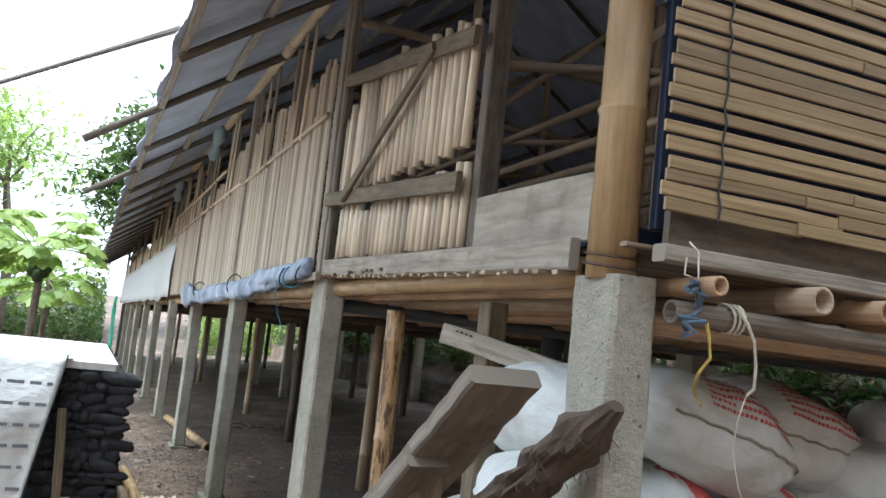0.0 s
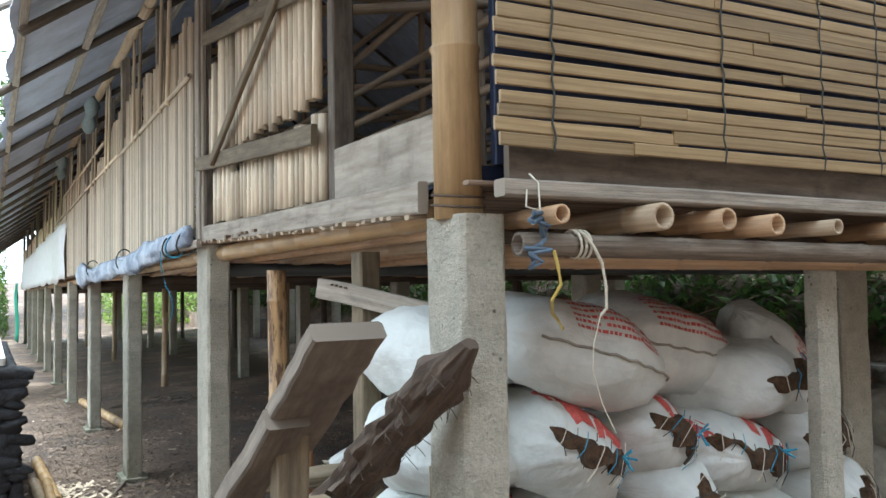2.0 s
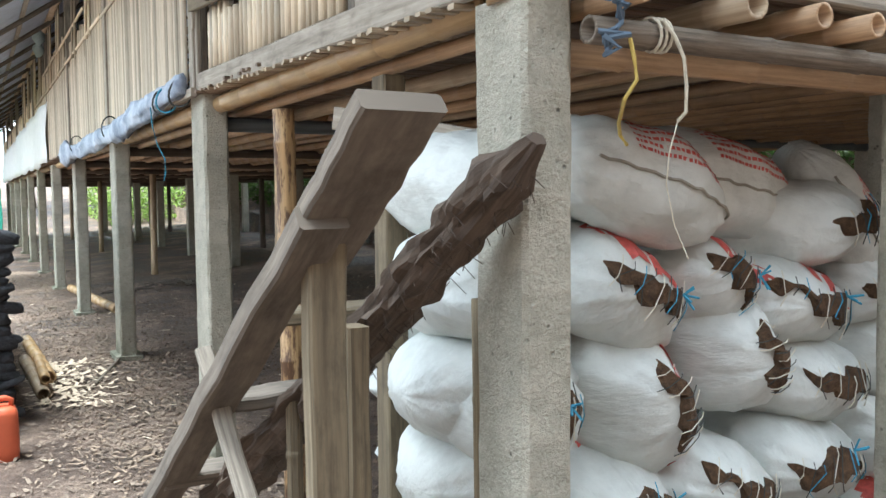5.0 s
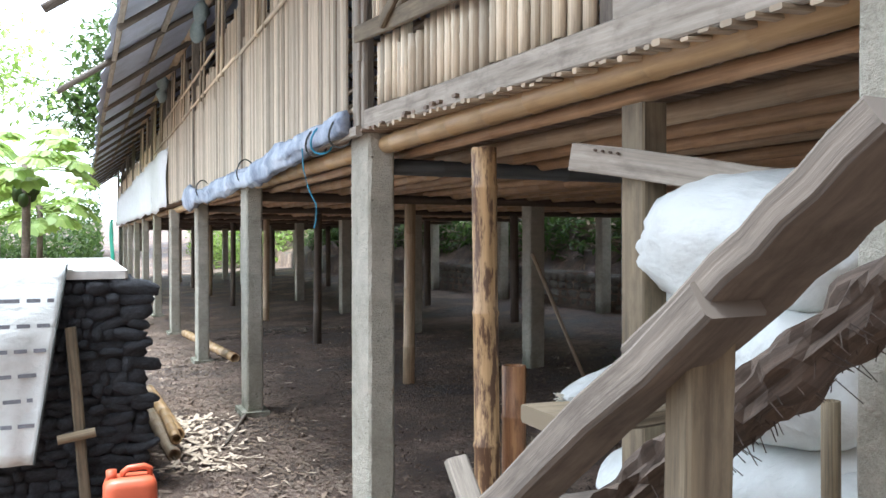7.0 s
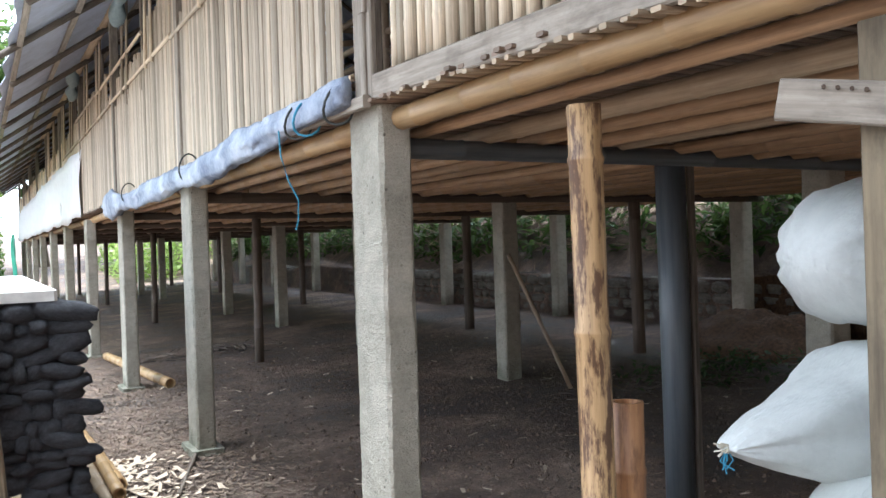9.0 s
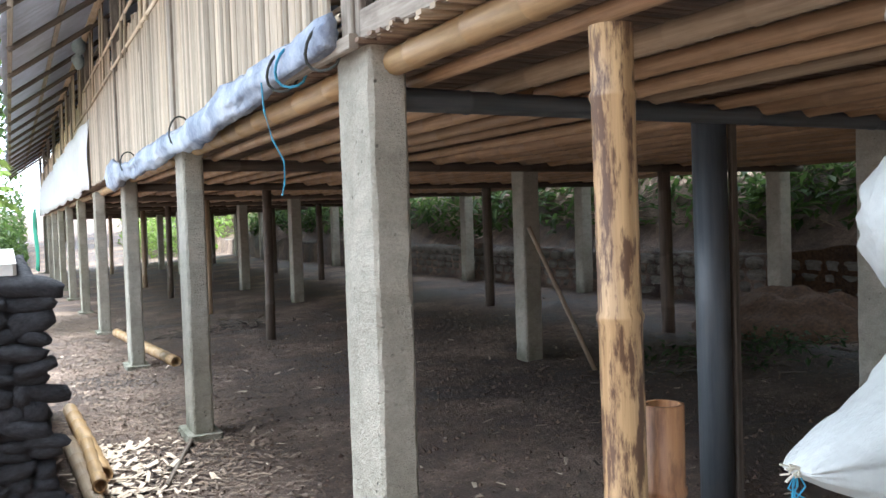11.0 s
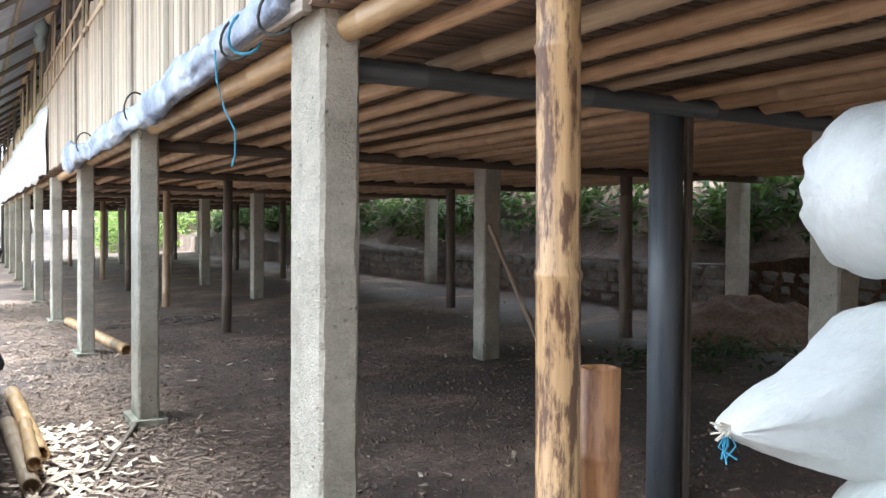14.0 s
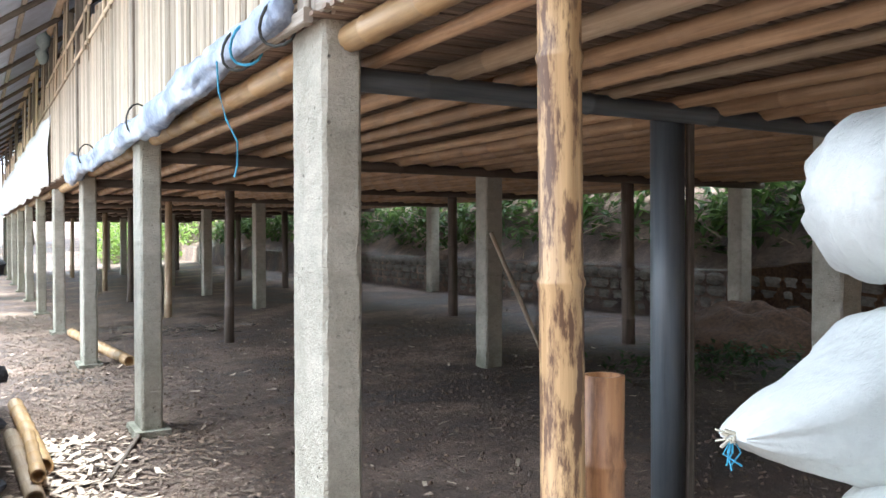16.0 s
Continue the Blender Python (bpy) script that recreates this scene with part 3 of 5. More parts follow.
for a, b, w in (((-0.035, 1.12, 0.44), (-0.035, -1.0, 0.27), 0.085), ((-0.035, 0.96, 1.18), (-0.035, -1.04, 0.875), 0.08), ((-0.06, 0.66, 0.39), (-0.06, -0.60, 0.95), 0.055)):
    bm = bmesh.new()
    plank(bm, a, b, 0.025, w, (0, 0, 1), 0.005, 3, 0.003, rngg)
    part("batten", bm, TIMBER, gate)

# ---- end wall with the blind ----
endw = new("wall_end")
tagged(endw, "end wall frame of dark boards above the sacks", "wall", "", "structure")
for a, b, w, t, m in (((0.16, 0.03, 2.15), (2.5, 0.03, 2.13), 0.03, 0.13, OLDWOOD), ((0.1, -0.03, 2.075), (3.4, -0.03, 2.055), 0.06, 0.05, PLANK)):
    bm = bmesh.new()
    plank(bm, a, b, w, t, (0, 0, 1), 0.006, 4, 0.003, rngw)
    part("board", bm, m, endw)
bm = bmesh.new()
box(bm, (0.15, 0.07, 2.16), (6.6, 0.10, 4.05))
part("tarp_lining", bm, DARK_TARP, endw)
for xx in (2.1, 2.16, 2.22, 2.28, 2.35, 2.42, 2.5):
    bm = bmesh.new()
    bamboo(bm, (xx, 0.0, 2.08), (xx, 0.0, 4.1), 0.03, 0.026, 0.35, 8, True, rngw)
    part("upright", bm, BAMBOO_GREY, endw, soft=True)
for a, b, r, m in (((0.175, 0.0, 1.918), (4.4, 0.0, 1.86), 0.036, OLDWOOD), ((0.18, 0.16, 1.89), (4.4, 0.14, 1.85), 0.038, BAMBOO_JOIST)):
    gb = thing("girder_pole", a, "weathered bamboo pole lashed under the joist ends", "beam")
    bm = bmesh.new()
    bamboo(bm, (0, 0, 0), Vector(b) - Vector(a), r, r * 0.95, 0.45, 12, True, rngw)
    part("pole", bm, m, gb, soft=True)
blind = thing("bamboo_blind", (0.08, -0.05, 2.19), "lowered blind of split tan bamboo tied with cord", "blind")
rngb = random.Random(12)
z = 0.02
while z < 1.85:
    h = rngb.uniform(0.033, 0.045)
    x0, x1 = rngb.uniform(-0.012, 0.02), 1.97 + rngb.uniform(-0.03, 0.03)
    tilt = rngb.uniform(-0.004, 0.004)
    cut = rngb.uniform(0.5, 1.5)
    for xa, xb, dz in ((x0, cut, 0), (cut - 0.02, x1, rngb.uniform(-0.004, 0.004))):
        bm = bmesh.new()
        plank(bm, (xa, 0 if xa == x0 else -0.004, z + dz - tilt), (xb, 0 if xa == x0 else -0.004, z + dz + tilt), 0.011, h, (0, 0, 1), 0.004, 2, 0.0015, rngb)
        part("slat", bm, BLIND, blind)
    z += h + (rngb.uniform(0.002, 0.007) if rngb.random() < 0.75 else rngb.uniform(0.012, 0.018))
for xx in (0.19, 0.87, 1.35, 1.66, 1.9):
    pts = []
    for j in range(45):
        pts.append((xx + 0.006 * math.sin(j * 2.1), -0.011 if j % 2 else -0.008, -0.005 + j * 0.042))
    bm = bmesh.new()
    rope(bm, pts, 0.0035, 5)
    part("cord", bm, DARK_CORD, blind)

# ---- roof ----
roof = new("roof")
tagged(roof, "long corrugated sheet roof with wide eaves", "roof", "", "structure")
RP = 0.70


def roof_z(x):
    return 4.2 + RP * (x if x < 3.3 else 6.6 - x)


def roof_slope(xa, xb, name):
    bm = bmesh.new()
    ys = np.arange(-0.7, 35.2, 0.05)
    rows = []
    for y in ys:
        dz = 0.009 * math.sin(2 * math.pi * y / 0.15)
        rows.append([bm.verts.new((xx + (0.02 * math.sin(y * 5.0) + 0.02 * math.sin(int(y / 0.8) * 12.9) if xx == xa and xa < 0 else 0), y, roof_z(xx) + dz)) for xx in (xa, (xa + xb) / 2, xb)])
    for r, q in zip(rows, rows[1:]):
        for i2 in range(2):
            bm.faces.new((r[i2], r[i2 + 1], q[i2 + 1], q[i2]))
    geo = bmesh.ops.extrude_face_region(bm, geom=bm.faces[:])
    bmesh.ops.translate(bm, verts=[g for g in geo["geom"] if isinstance(g, bmesh.types.BMVert)], vec=(0, 0, 0.012))
    bmesh.ops.recalc_face_normals(bm, faces=bm.faces[:])
    part(name, bm, ROOF, roof)


roof_slope(-1.08, 3.3, "roof_sheet")
roof_slope(3.3, 7.6, "roof_sheet")
for xx in (-1.0, -0.5, 0.3, 1.0, 1.7, 2.4, 3.2, 4.2, 5.2, 6.2):
    bm = bmesh.new()
    plank(bm, (xx, -0.6, roof_z(xx) - 0.045), (xx, 35, roof_z(xx) - 0.045), 0.05, 0.05, (0, 0, 1), 0.004, 6, 0.004, rngw)
    part("purlin", bm, PLANK, roof)
for k in range(0, 21):
    y = 0.16 + 1.72 * k
    long_tail = k in (3, 5)
    for xa, xb in ((-1.02 if not long_tail else -1.55, 3.3), (3.3, 7.4)):
        bm = bmesh.new()
        za = roof_z(xa) - 0.1 + (0.06 if xa < -1.2 else 0)
        bamboo(bm, (xa, y, za), (xb, y, roof_z(xb) - 0.1), 0.032, 0.03, 0.4, 8, True, rngw)
        part("rafter", bm, OLDWOOD, roof, soft=True)
bm = bmesh.new()
plank(bm, (6.6, 0.1, 3.1), (6.6, 34.8, 3.1), 0.03, 1.9, (0, 0, 1))
part("back_boarding", bm, OLDWOOD, roof)
bm = bmesh.new()
plank(bm, (0.1, 34.8, 3.1), (6.6, 34.8, 3.1), 0.03, 1.9, (0, 0, 1))
part("end_boarding", bm, OLDWOOD, roof)

# trusses and perches inside the house
for j, y in enumerate((1.6, 3.6, 5.4, 7.2, 9.0, 12.4)):
    rk = thing("inner_truss", (1.0, y, 2.165), "grey bamboo truss pole with braces inside the house", "truss", "inner trusses")
    for a, b, r in (((0, 0, 0), (0, 0, 2.2), 0.035), ((-0.9, 0, 1.75), (3.2, 0.05, 1.8), 0.035), ((0.0, 0.02, 1.15), (1.3, 0, 2.3), 0.028), ((-0.85, -0.04, 0.9), (1.6, -0.04, 1.35), 0.026), ((1.6, 0, 0), (1.6, 0, 2.5), 0.035)):
        bm = bmesh.new()
        bamboo(bm, a, b, r, r, 0.4, 8, True, rngw)
        part("pole", bm, BAMBOO_GREY, rk, soft=True)
for xx in (0.75, 1.6, 2.4):
    pr = thing("perch_rail", (xx, 0.5, 2.165), "long bamboo rails on short legs inside the house", "rail", "inner rails")
    for zz in (0.5, 0.62, 0.8):
        bm = bmesh.new()
        bamboo(bm, (0, 0, zz), (0.02, 12, zz), 0.022, 0.02, 0.4, 8, True, rngw)
        part("rail", bm, BAMBOO_GREY, pr, soft=True)
    for yy in (0.4, 2.2, 4.2, 6.2, 8.4, 10.6):
        bm = bmesh.new()
        bamboo(bm, (0, yy, 0), (0, yy, 0.85), 0.025, 0.025, 0.4, 8, True, rngw)
        part("leg", bm, BAMBOO_GREY, pr, soft=True)

# ---- stair ----
rngs = random.Random(77)
stair = thing("wooden_stair", (-0.25, 1.2, 0.0), "broken home-made plank stair on wooden props", "stair")
O = Vector((-0.25, 1.2, 0.0))


def spart(name, a, b, w, t, m, up=(0, 0, 1), label="", cuts=5, wob=0.004):
    bm = bmesh.new()
    plank(bm, Vector(a) - O, Vector(b) - O, w, t, up, 0.007, cuts, wob, rngs)
    return part(name, bm, m, stair, label)


spart("top_plank", (-0.435, -0.215, 1.70), (-0.475, 0.19, 1.375), 0.19, 0.05, OLDWOOD, label="wide grey plank nailed over the stringer", cuts=8, wob=0.0035)
spart("stringer", (-0.515, 0.02, 1.475), (-0.71, 1.9, -0.02), 0.115, 0.06, OLDWOOD, cuts=14, wob=0.004)
rot = bmesh.new()
L = 110
rings = []
for i in range(L + 1):
    t = i / L
    c = Vector((-0.03, -0.08, 1.645)).lerp(Vector((-0.66, 1.62, 0.02)), t) - O
    pts = []
    for k in range(20):
        a = 2 * math.pi * k / 20
        r = 1 + 0.35 * noise.noise((math.cos(a) * 1.6, math.sin(a) * 1.6, t * 14)) + 0.55 * noise.noise((math.cos(a) * 5, math.sin(a) * 5, t * 30))
        r *= min(1.0, 0.3 + t * 14)
        pts.append(c + Vector((0.085 * r * math.cos(a), 0.024 * r * math.sin(a), 0.040 * r * math.sin(a) - 0.02 * max(0, noise.noise((k, t * 9, 4))))))
    rings.append((pts, t * 2.6))
ring_tube(rot, rings, True)
part("rotten_stringer", rot, ROTTEN, stair, "dark rotten frayed timber")
fr = bmesh.new()
for i in range(300):
    t = rngs.random() * 0.6
    p = Vector((-0.05 + rngs.uniform(-0.09, 0.09), -0.05, 1.57)).lerp(Vector((-0.66, 1.62, 0.0)), t) - O
    rope(fr, [p, p + Vector((rngs.uniform(-.03, .03), rngs.uniform(-.05, .03), -rngs.uniform(.01, .04)))], 0.0013, 3)
tagged(part("frayed_fibre", fr, ROTTEN, stair), kind="stuff")
spart("prop", (-0.468, 0.135, -0.03), (-0.468, 0.135, 1.415), 0.088, 0.06, TIMBER, (0, 1, 0))
spart("prop", (-0.325, 0.33, -0.03), (-0.315, 0.33, 1.19), 0.06, 0.08, TIMBER, (0, 1, 0))
spart("prop", (-0.53, 0.40, 0.55), (-0.595, 0.76, 1.09), 0.05, 0.035, PLANK, (0, 1, 0))
spart("tread", (-0.45, 0.66, 1.18), (-0.02, 0.66, 1.18), 0.15, 0.04, TIMBER)
spart("tread", (-0.60, 0.78, 0.93), (-0.14, 0.78, 0.93), 0.15, 0.04, OLDWOOD)
spart("tread", (-0.66, 1.12, 0.62), (-0.22, 1.12, 0.62), 0.15, 0.04, OLDWOOD)
spart("tread", (-0.70, 1.42, 0.36), (-0.30, 1.42, 0.36), 0.15, 0.04, OLDWOOD)
for yy in (0.52, 0.68):
    bm = bmesh.new()
    bamboo(bm, Vector((-0.36, yy, 0)) - O, Vector((-0.36, yy, 0.95)) - O, 0.025, 0.025, 0.3, 8, True, rngs)
    part("prop", bm, TIMBER, stair)

# square wooden post with a nailed board
nb = thing("braced_post", (0.195, 1.18, 0.02), "square brown timber post with a pale nailed board", "post")
bm = bmesh.new()
plank(bm, (0, 0, 0), (0, 0, 1.93), 0.085, 0.11, (0, 1, 0), 0.006, 2, 0.002, rngs)
part("post", bm, TIMBER, nb)
bm = bmesh.new()
plank(bm, (-0.145, 0.16, 1.79), (0.155, -0.46, 1.66), 0.025, 0.085, (0, 0, 1), 0.004, 4, 0.003, rngs)
part("board", bm, PLANK, nb, "pale sawn board with nail heads")
for i in range(4):
    bm = bmesh.new()
    c = Vector((-0.118 + 0.011 * i, 0.075 - 0.023 * i, 1.80 - 0.005 * i))
    plank(bm, c, c + Vector((-0.008, -0.006, 0)), 0.008, 0.008)
    part("nail", bm, IRON, nb)
bp = thing("bamboo_prop", (0.12, 0.42, 0.0), "thin reddish bamboo stick beside the concrete corner post", "post")
bm = bmesh.new()
bamboo(bm, (0, 0, 0), (-0.01, 0.0, 1.22), 0.022, 0.02, 0.35, 10, True, rngs)
part("pole", bm, TIMBER, bp, soft=True)

# ---- sacks ----
rngk = random.Random(2024)


def sack_point(u, v, L, W, H, seed, tip):
    """u along -1..1, v round 0..2pi."""
    end = (1 - abs(u) ** 3.2) ** 0.62
    if tip == 2 and u > 0:
        end = (1 - u) ** 0.78 * (1 - 0.15 * math.sin(math.pi * u))
    elif tip and u > 0:
        end = (1 - u ** (2.2 if tip < 2 else 1.5)) ** 0.9
    c, s = math.cos(v), math.sin(v)
    p = 2.6
    k = (abs(c) ** p + abs(s) ** p) ** (-1 / p)
    wr = 1 + 0.13 * noise.noise((u * 2.2 + seed, c * 1.3, s * 1.3)) + 0.05 * noise.noise((u * 6, c * 3 + seed, s * 3)) + 0.02 * noise.noise((u * 15, c * 8 + seed, s * 8))
    pleat = 1 + (0.07 * math.sin(v * 13 + seed) + 0.04 * math.sin(v * 22 + 3 * seed)) * max(0, abs(u) - 0.5) * 2
    wide = 0.5 * W * (end * 0.88 + 0.12 * (abs(u) < 0.995)) * k * c * wr * pleat
    high = 0.5 * H * end * k * s * wr * pleat
    return Vector((0.5 * L * u, wide, high))


def sack(at, L, W, H, rz=0, rx=0, ry=0, tip=0, mouth=0, printed="", group="stacked sacks", label="full white woven plastic sack in a stack"):
    seed = rngk.random() * 50
    ob = thing("sack", at, label, "sack", group)
    ob.rotation_euler = (radians(rx), radians(ry), radians(rz))
    nu, nv = 40, 44
    bm = bmesh.new()
    rings = []
    for i in range(nu + 1):
        u = -0.999 + 1.998 * (0.5 - 0.5 * math.cos(math.pi * i / nu))
        rings.append(([sack_point(u, 2 * math.pi * k / nv, L, W, H, seed, tip) for k in range(nv)], u))
    ring_tube(bm, rings, True)
    part("body", bm, SACK, ob, soft=True)
    if mouth:
        # open sewn mouth with husk showing at the end that faces out
        bm = bmesh.new()
        pts_t, pts_b = [], []
        for i in range(13):
            t = -1 + 2 * i / 12
            yy = t * W * 0.34
            hgt = max(0.006, 0.032 + 0.05 * noise.noise((t * 4.5, seed, 0))) * (1 - t * t) ** 0.35 + 0.003
            zc = 0.07 * noise.noise((seed, t * 2.4, 2)) + H * 0.06
            for sgn, store in ((1, pts_t), (-1, pts_b)):
                z = zc + sgn * hgt * 0.95
                q = min(0.97, (abs(2 * yy / W) ** 2.6 + abs(2 * z / H) ** 2.6))
                u = -(max(0.0, 1 - q ** (1 / (2.6 * 0.62)))) ** (1 / 3.2)
                store.append(bm.verts.new((0.5 * L * u - 0.022 - 0.02 * (1 - t * t), yy, z)))
        for i in range(12):
            bm.faces.new((pts_t[i], pts_t[i + 1], pts_b[i + 1], pts_b[i]))
        g = bmesh.ops.extrude_face_region(bm, geom=bm.faces[:])
        bmesh.ops.translate(bm, verts=[e for e in g["geom"] if isinstance(e, bmesh.types.BMVert)], vec=(0.07, 0, 0))
        top = [v.co.copy() for v in pts_t]
        bot = [v.co.copy() for v in pts_b]
        bmesh.ops.recalc_face_normals(bm, faces=bm.faces[:])
        husk = part("husk_filling", bm, HUSK, ob, "coarse brown husk showing through the mouth")
        for i in range(1, 12):
            bm = bmesh.new()
            d = Vector((-0.012, 0, 0))
            rope(bm, [top[i] + d + Vector((0.01, 0, 0.025)), top[i] + d * 1.3, bot[min(12, i + rngk.choice((0, 0, 1)))] + d * 1.3, bot[i] + d + Vector((0.01, 0.005, -0.02 - 0.03 * rngk.random()))], 0.0021, 4)
            part("stitch", bm, BLUE_ROPE if mouth == 2 and i % 4 == 1 else WHITE_ROPE if i % 2 else DARK_CORD, husk)
        if mouth == 2:
            bm = bmesh.new()
            c = top[4] + Vector((-0.02, 0, 0))
            for j in range(5):
                rope(bm, [c, c + Vector((-0.03, rngk.uniform(-.05, .05), rngk.uniform(-.05, .05)))], 0.004, 4)
            part("tie", bm, BLUE_ROPE, husk)
    if printed == "lines":
        for row in range(7):
            v = radians(98 + row * 7.5)
            u0 = -0.45
            while u0 < 0.52:
                du = rngk.uniform(0.015, 0.05)
                patch(ob, L, W, H, seed, tip, u0, u0 + du, v, v + radians(3.6), RED_INK)
                u0 += du + 0.012
    if printed == "block":
        for _ in range(12):
            u0, v0 = rngk.uniform(-0.93, -0.6), radians(rngk.uniform(20, 165))
            patch(ob, L, W, H, seed, tip, u0, u0 + rngk.uniform(0.12, 0.25), v0, v0 + radians(rngk.uniform(10, 24)), RED_INK)
    if printed == "seam" or printed == "lines":
        bm = bmesh.new()
        pts = []
        for j in range(25):
            u = -0.75 + 1.72 * j / 24
            pts.append(sack_point(u, radians(168 + 1.2 * math.sin(j * 1.9)), L, W, H, seed, tip) * 1.012)
        rope(bm, pts, 0.0055, 5)
        part("seam", bm, OLD_SACK, ob)
    return ob


def patch(ob, L, W, H, seed, tip, u0, u1, v0, v1, m):
    """A printed mark lying on the sack's skin."""
    bm = bmesh.new()
    n = 4
    g = [[bm.verts.new(sack_point(u0 + (u1 - u0) * i / n, v0 + (v1 - v0) * j / 2, L, W, H, seed, tip) * 1.008) for j in range(3)] for i in range(n + 1)]
    for i in range(n):
        for j in range(2):
            bm.faces.new((g[i][j], g[i + 1][j], g[i + 1][j + 1], g[i][j + 1]))
    part("print", bm, m, ob)


# lowest layers, mouths towards the open end
for layer, z in enumerate((0.22, 0.50)):
    for j, x in enumerate((0.60, 1.08, 1.56, 2.04)):
        sack((x + rngk.uniform(-.04, .04), 0.68 + rngk.uniform(-.03, .03), z + rngk.uniform(-.015, .015)), 0.78, 0.52, 0.34, 90 + rngk.uniform(-10, 10), rngk.uniform(-22, 22), 0, 0, rngk.choice((1, 2)), rngk.choice(("block", "block", "")))
# third layer
sack((0.33, 0.66, 0.84), 0.70, 0.40, 0.34, 84, 0, 0, 0, 2, "", label="full white woven sack laced with blue cord")
sack((0.74, 0.72, 0.81), 0.82, 0.52, 0.36, 98, 70, 0, 0, 1, "block")
sack((1.20, 0.70, 0.93), 0.80, 0.42, 0.36, 92, 78, 0, 0, 1, "", label="full white woven sack stitched over brown husk")
sack((1.62, 0.70, 0.80), 0.80, 0.46, 0.36, 88, 8, 0, 0, 1, "")
sack((2.10, 0.74, 0.86), 0.78, 0.42, 0.36, 95, -20, 0, 0, 1, "")
# fourth layer
sack((0.68, 0.74, 1.19), 0.84, 0.56, 0.37, 92, 30, 0, 0, 2, "block", label="full white sack with red print and a torn mouth")
sack((1.10, 0.80, 1.20), 0.84, 0.38, 0.34, 96, 48, 0, 0, 2, "block", label="full white sack with red print and a torn mouth")
sack((1.50, 0.74, 1.10), 0.84, 0.62, 0.36, 88, 12, 0, 0, 2, "block", label="full white sack with red print and blue ties")
sack((2.02, 0.78, 1.12), 0.78, 0.40, 0.32, 92, -10, 0, 0, 1, "")
# sacks whose ends face the yard
for z, dx in ((0.24, 0.0), (0.56, 0.02), (0.875, -0.01), (1.225, 0.0)):
    sack((0.36 + dx, 0.80, z), 0.62, 0.62, 0.38, 180 + rngk.uniform(-6, 6), 0, 0, 0, 0, "block", label="full white woven sack with red print on its end")
for layer, z in enumerate((0.20, 0.50, 0.78)):
    sack((0.66 + 0.04 * (layer % 2), 1.45, z - 0.03), 0.92, 0.5, 0.36, 180 + rngk.uniform(-8, 8), 0, 0, 1, 0, "", label="full white woven sack tied at its pointed end")
    sack((1.5, 1.50, z), 0.9, 0.5, 0.36, 90 + rngk.uniform(-8, 8))
sack((0.695, 1.65, 1.01), 1.0, 0.44, 0.42, 180, 0, 0, 2, 0, "", label="full white woven sack tied at its pointed end")
sack((1.5, 1.50, 1.12), 0.9, 0.5, 0.36, 95)
sack((1.02, 1.66, 1.475), 0.98, 0.46, 0.44, 178, 0, 3, 0, 0, "block", label="full white woven sack with frayed end")
# top layer
sack((0.775, 0.54, 1.545), 0.88, 0.50, 0.36, 4, 10, 16, 1, 0, "lines", label="plump white woven sack with red print lying on top")
sack((1.31, 0.74, 1.545), 0.86, 0.54, 0.38, 2, 12, 11, 1, 0, "lines", label="plump white woven sack with red print lying on top")
sack((1.60, 0.68, 1.40), 0.74, 0.46, 0.34, 116, -14, 0, 0, 2, "", label="full white woven sack laced with blue cord over husk")
sack((1.98, 0.66, 1.40), 0.80, 0.44, 0.30, 5, 30, 46, 1, 0, "lines", label="white woven sack with red print leaning on the stack")
sack((0.34, 0.86, 1.55), 0.80, 0.44, 0.36, 95, 0, 0, 0, 0, "lines")

for at, s in (((2.75, 0.75, 0.35), (0.8, 0.6, 0.5)), ((3.0, 0.9, 0.75), (0.7, 0.55, 0.42)), ((3.1, 0.8, 1.05), (0.6, 0.5, 0.36)), ((3.4, 0.7, 0.4), (0.8, 0.6, 0.6))):
    ob = sack(at, *s, rngk.uniform(0, 90), 5, 5, group="old sacks", label="slumped dirty grey sack on the earth")
    ob.children[0].data.materials[0] = OLD_SACK

# ---- rope on the girder ----
rp = thing("hanging_cord", (0.36, -0.03, 1.92), "white and yellow plastic cord tied round the girder pole", "rope")
for j in range(3):
    bm = bmesh.new()
    rope(bm, [(0.018 * j + 0.004 * a, 0.03 + 0.042 * math.cos(a), 0.042 * math.sin(a)) for a in np.linspace(0, 6.3, 14)], 0.0045)
    part("loop", bm, WHITE_ROPE, rp)
bm = bmesh.new()
rope(bm, [(0.02, -0.01, 0.03), (0.05, -0.02, -0.01), (0.08, -0.02, -0.06), (0.10, -0.01, -0.13), (0.108, 0.0, -0.195), (0.10, 0.02, -0.215)], 0.005)
part("white_cord", bm, WHITE_ROPE, rp)
bm = bmesh.new()
rope(bm, [(0.10, 0.02, -0.215), (0.08, 0.03, -0.30), (0.09, 0.05, -0.38), (0.13, 0.06, -0.49), (0.18, 0.06, -0.58)], 0.002)
part("loose_string", bm, WHITE_ROPE, rp)
bm = bmesh.new()
rope(bm, [(-0.08, 0.0, -0.02), (-0.07, -0.005, -0.07), (-0.057, 0.0, -0.12), (-0.07, 0.03, -0.165), (0.03, 0.17, -0.21), (0.12, 0.27, -0.235), (0.12, 0.24, -0.265)], 0.0055)
part("yellow_cord", bm, YELLOW_ROPE, rp)

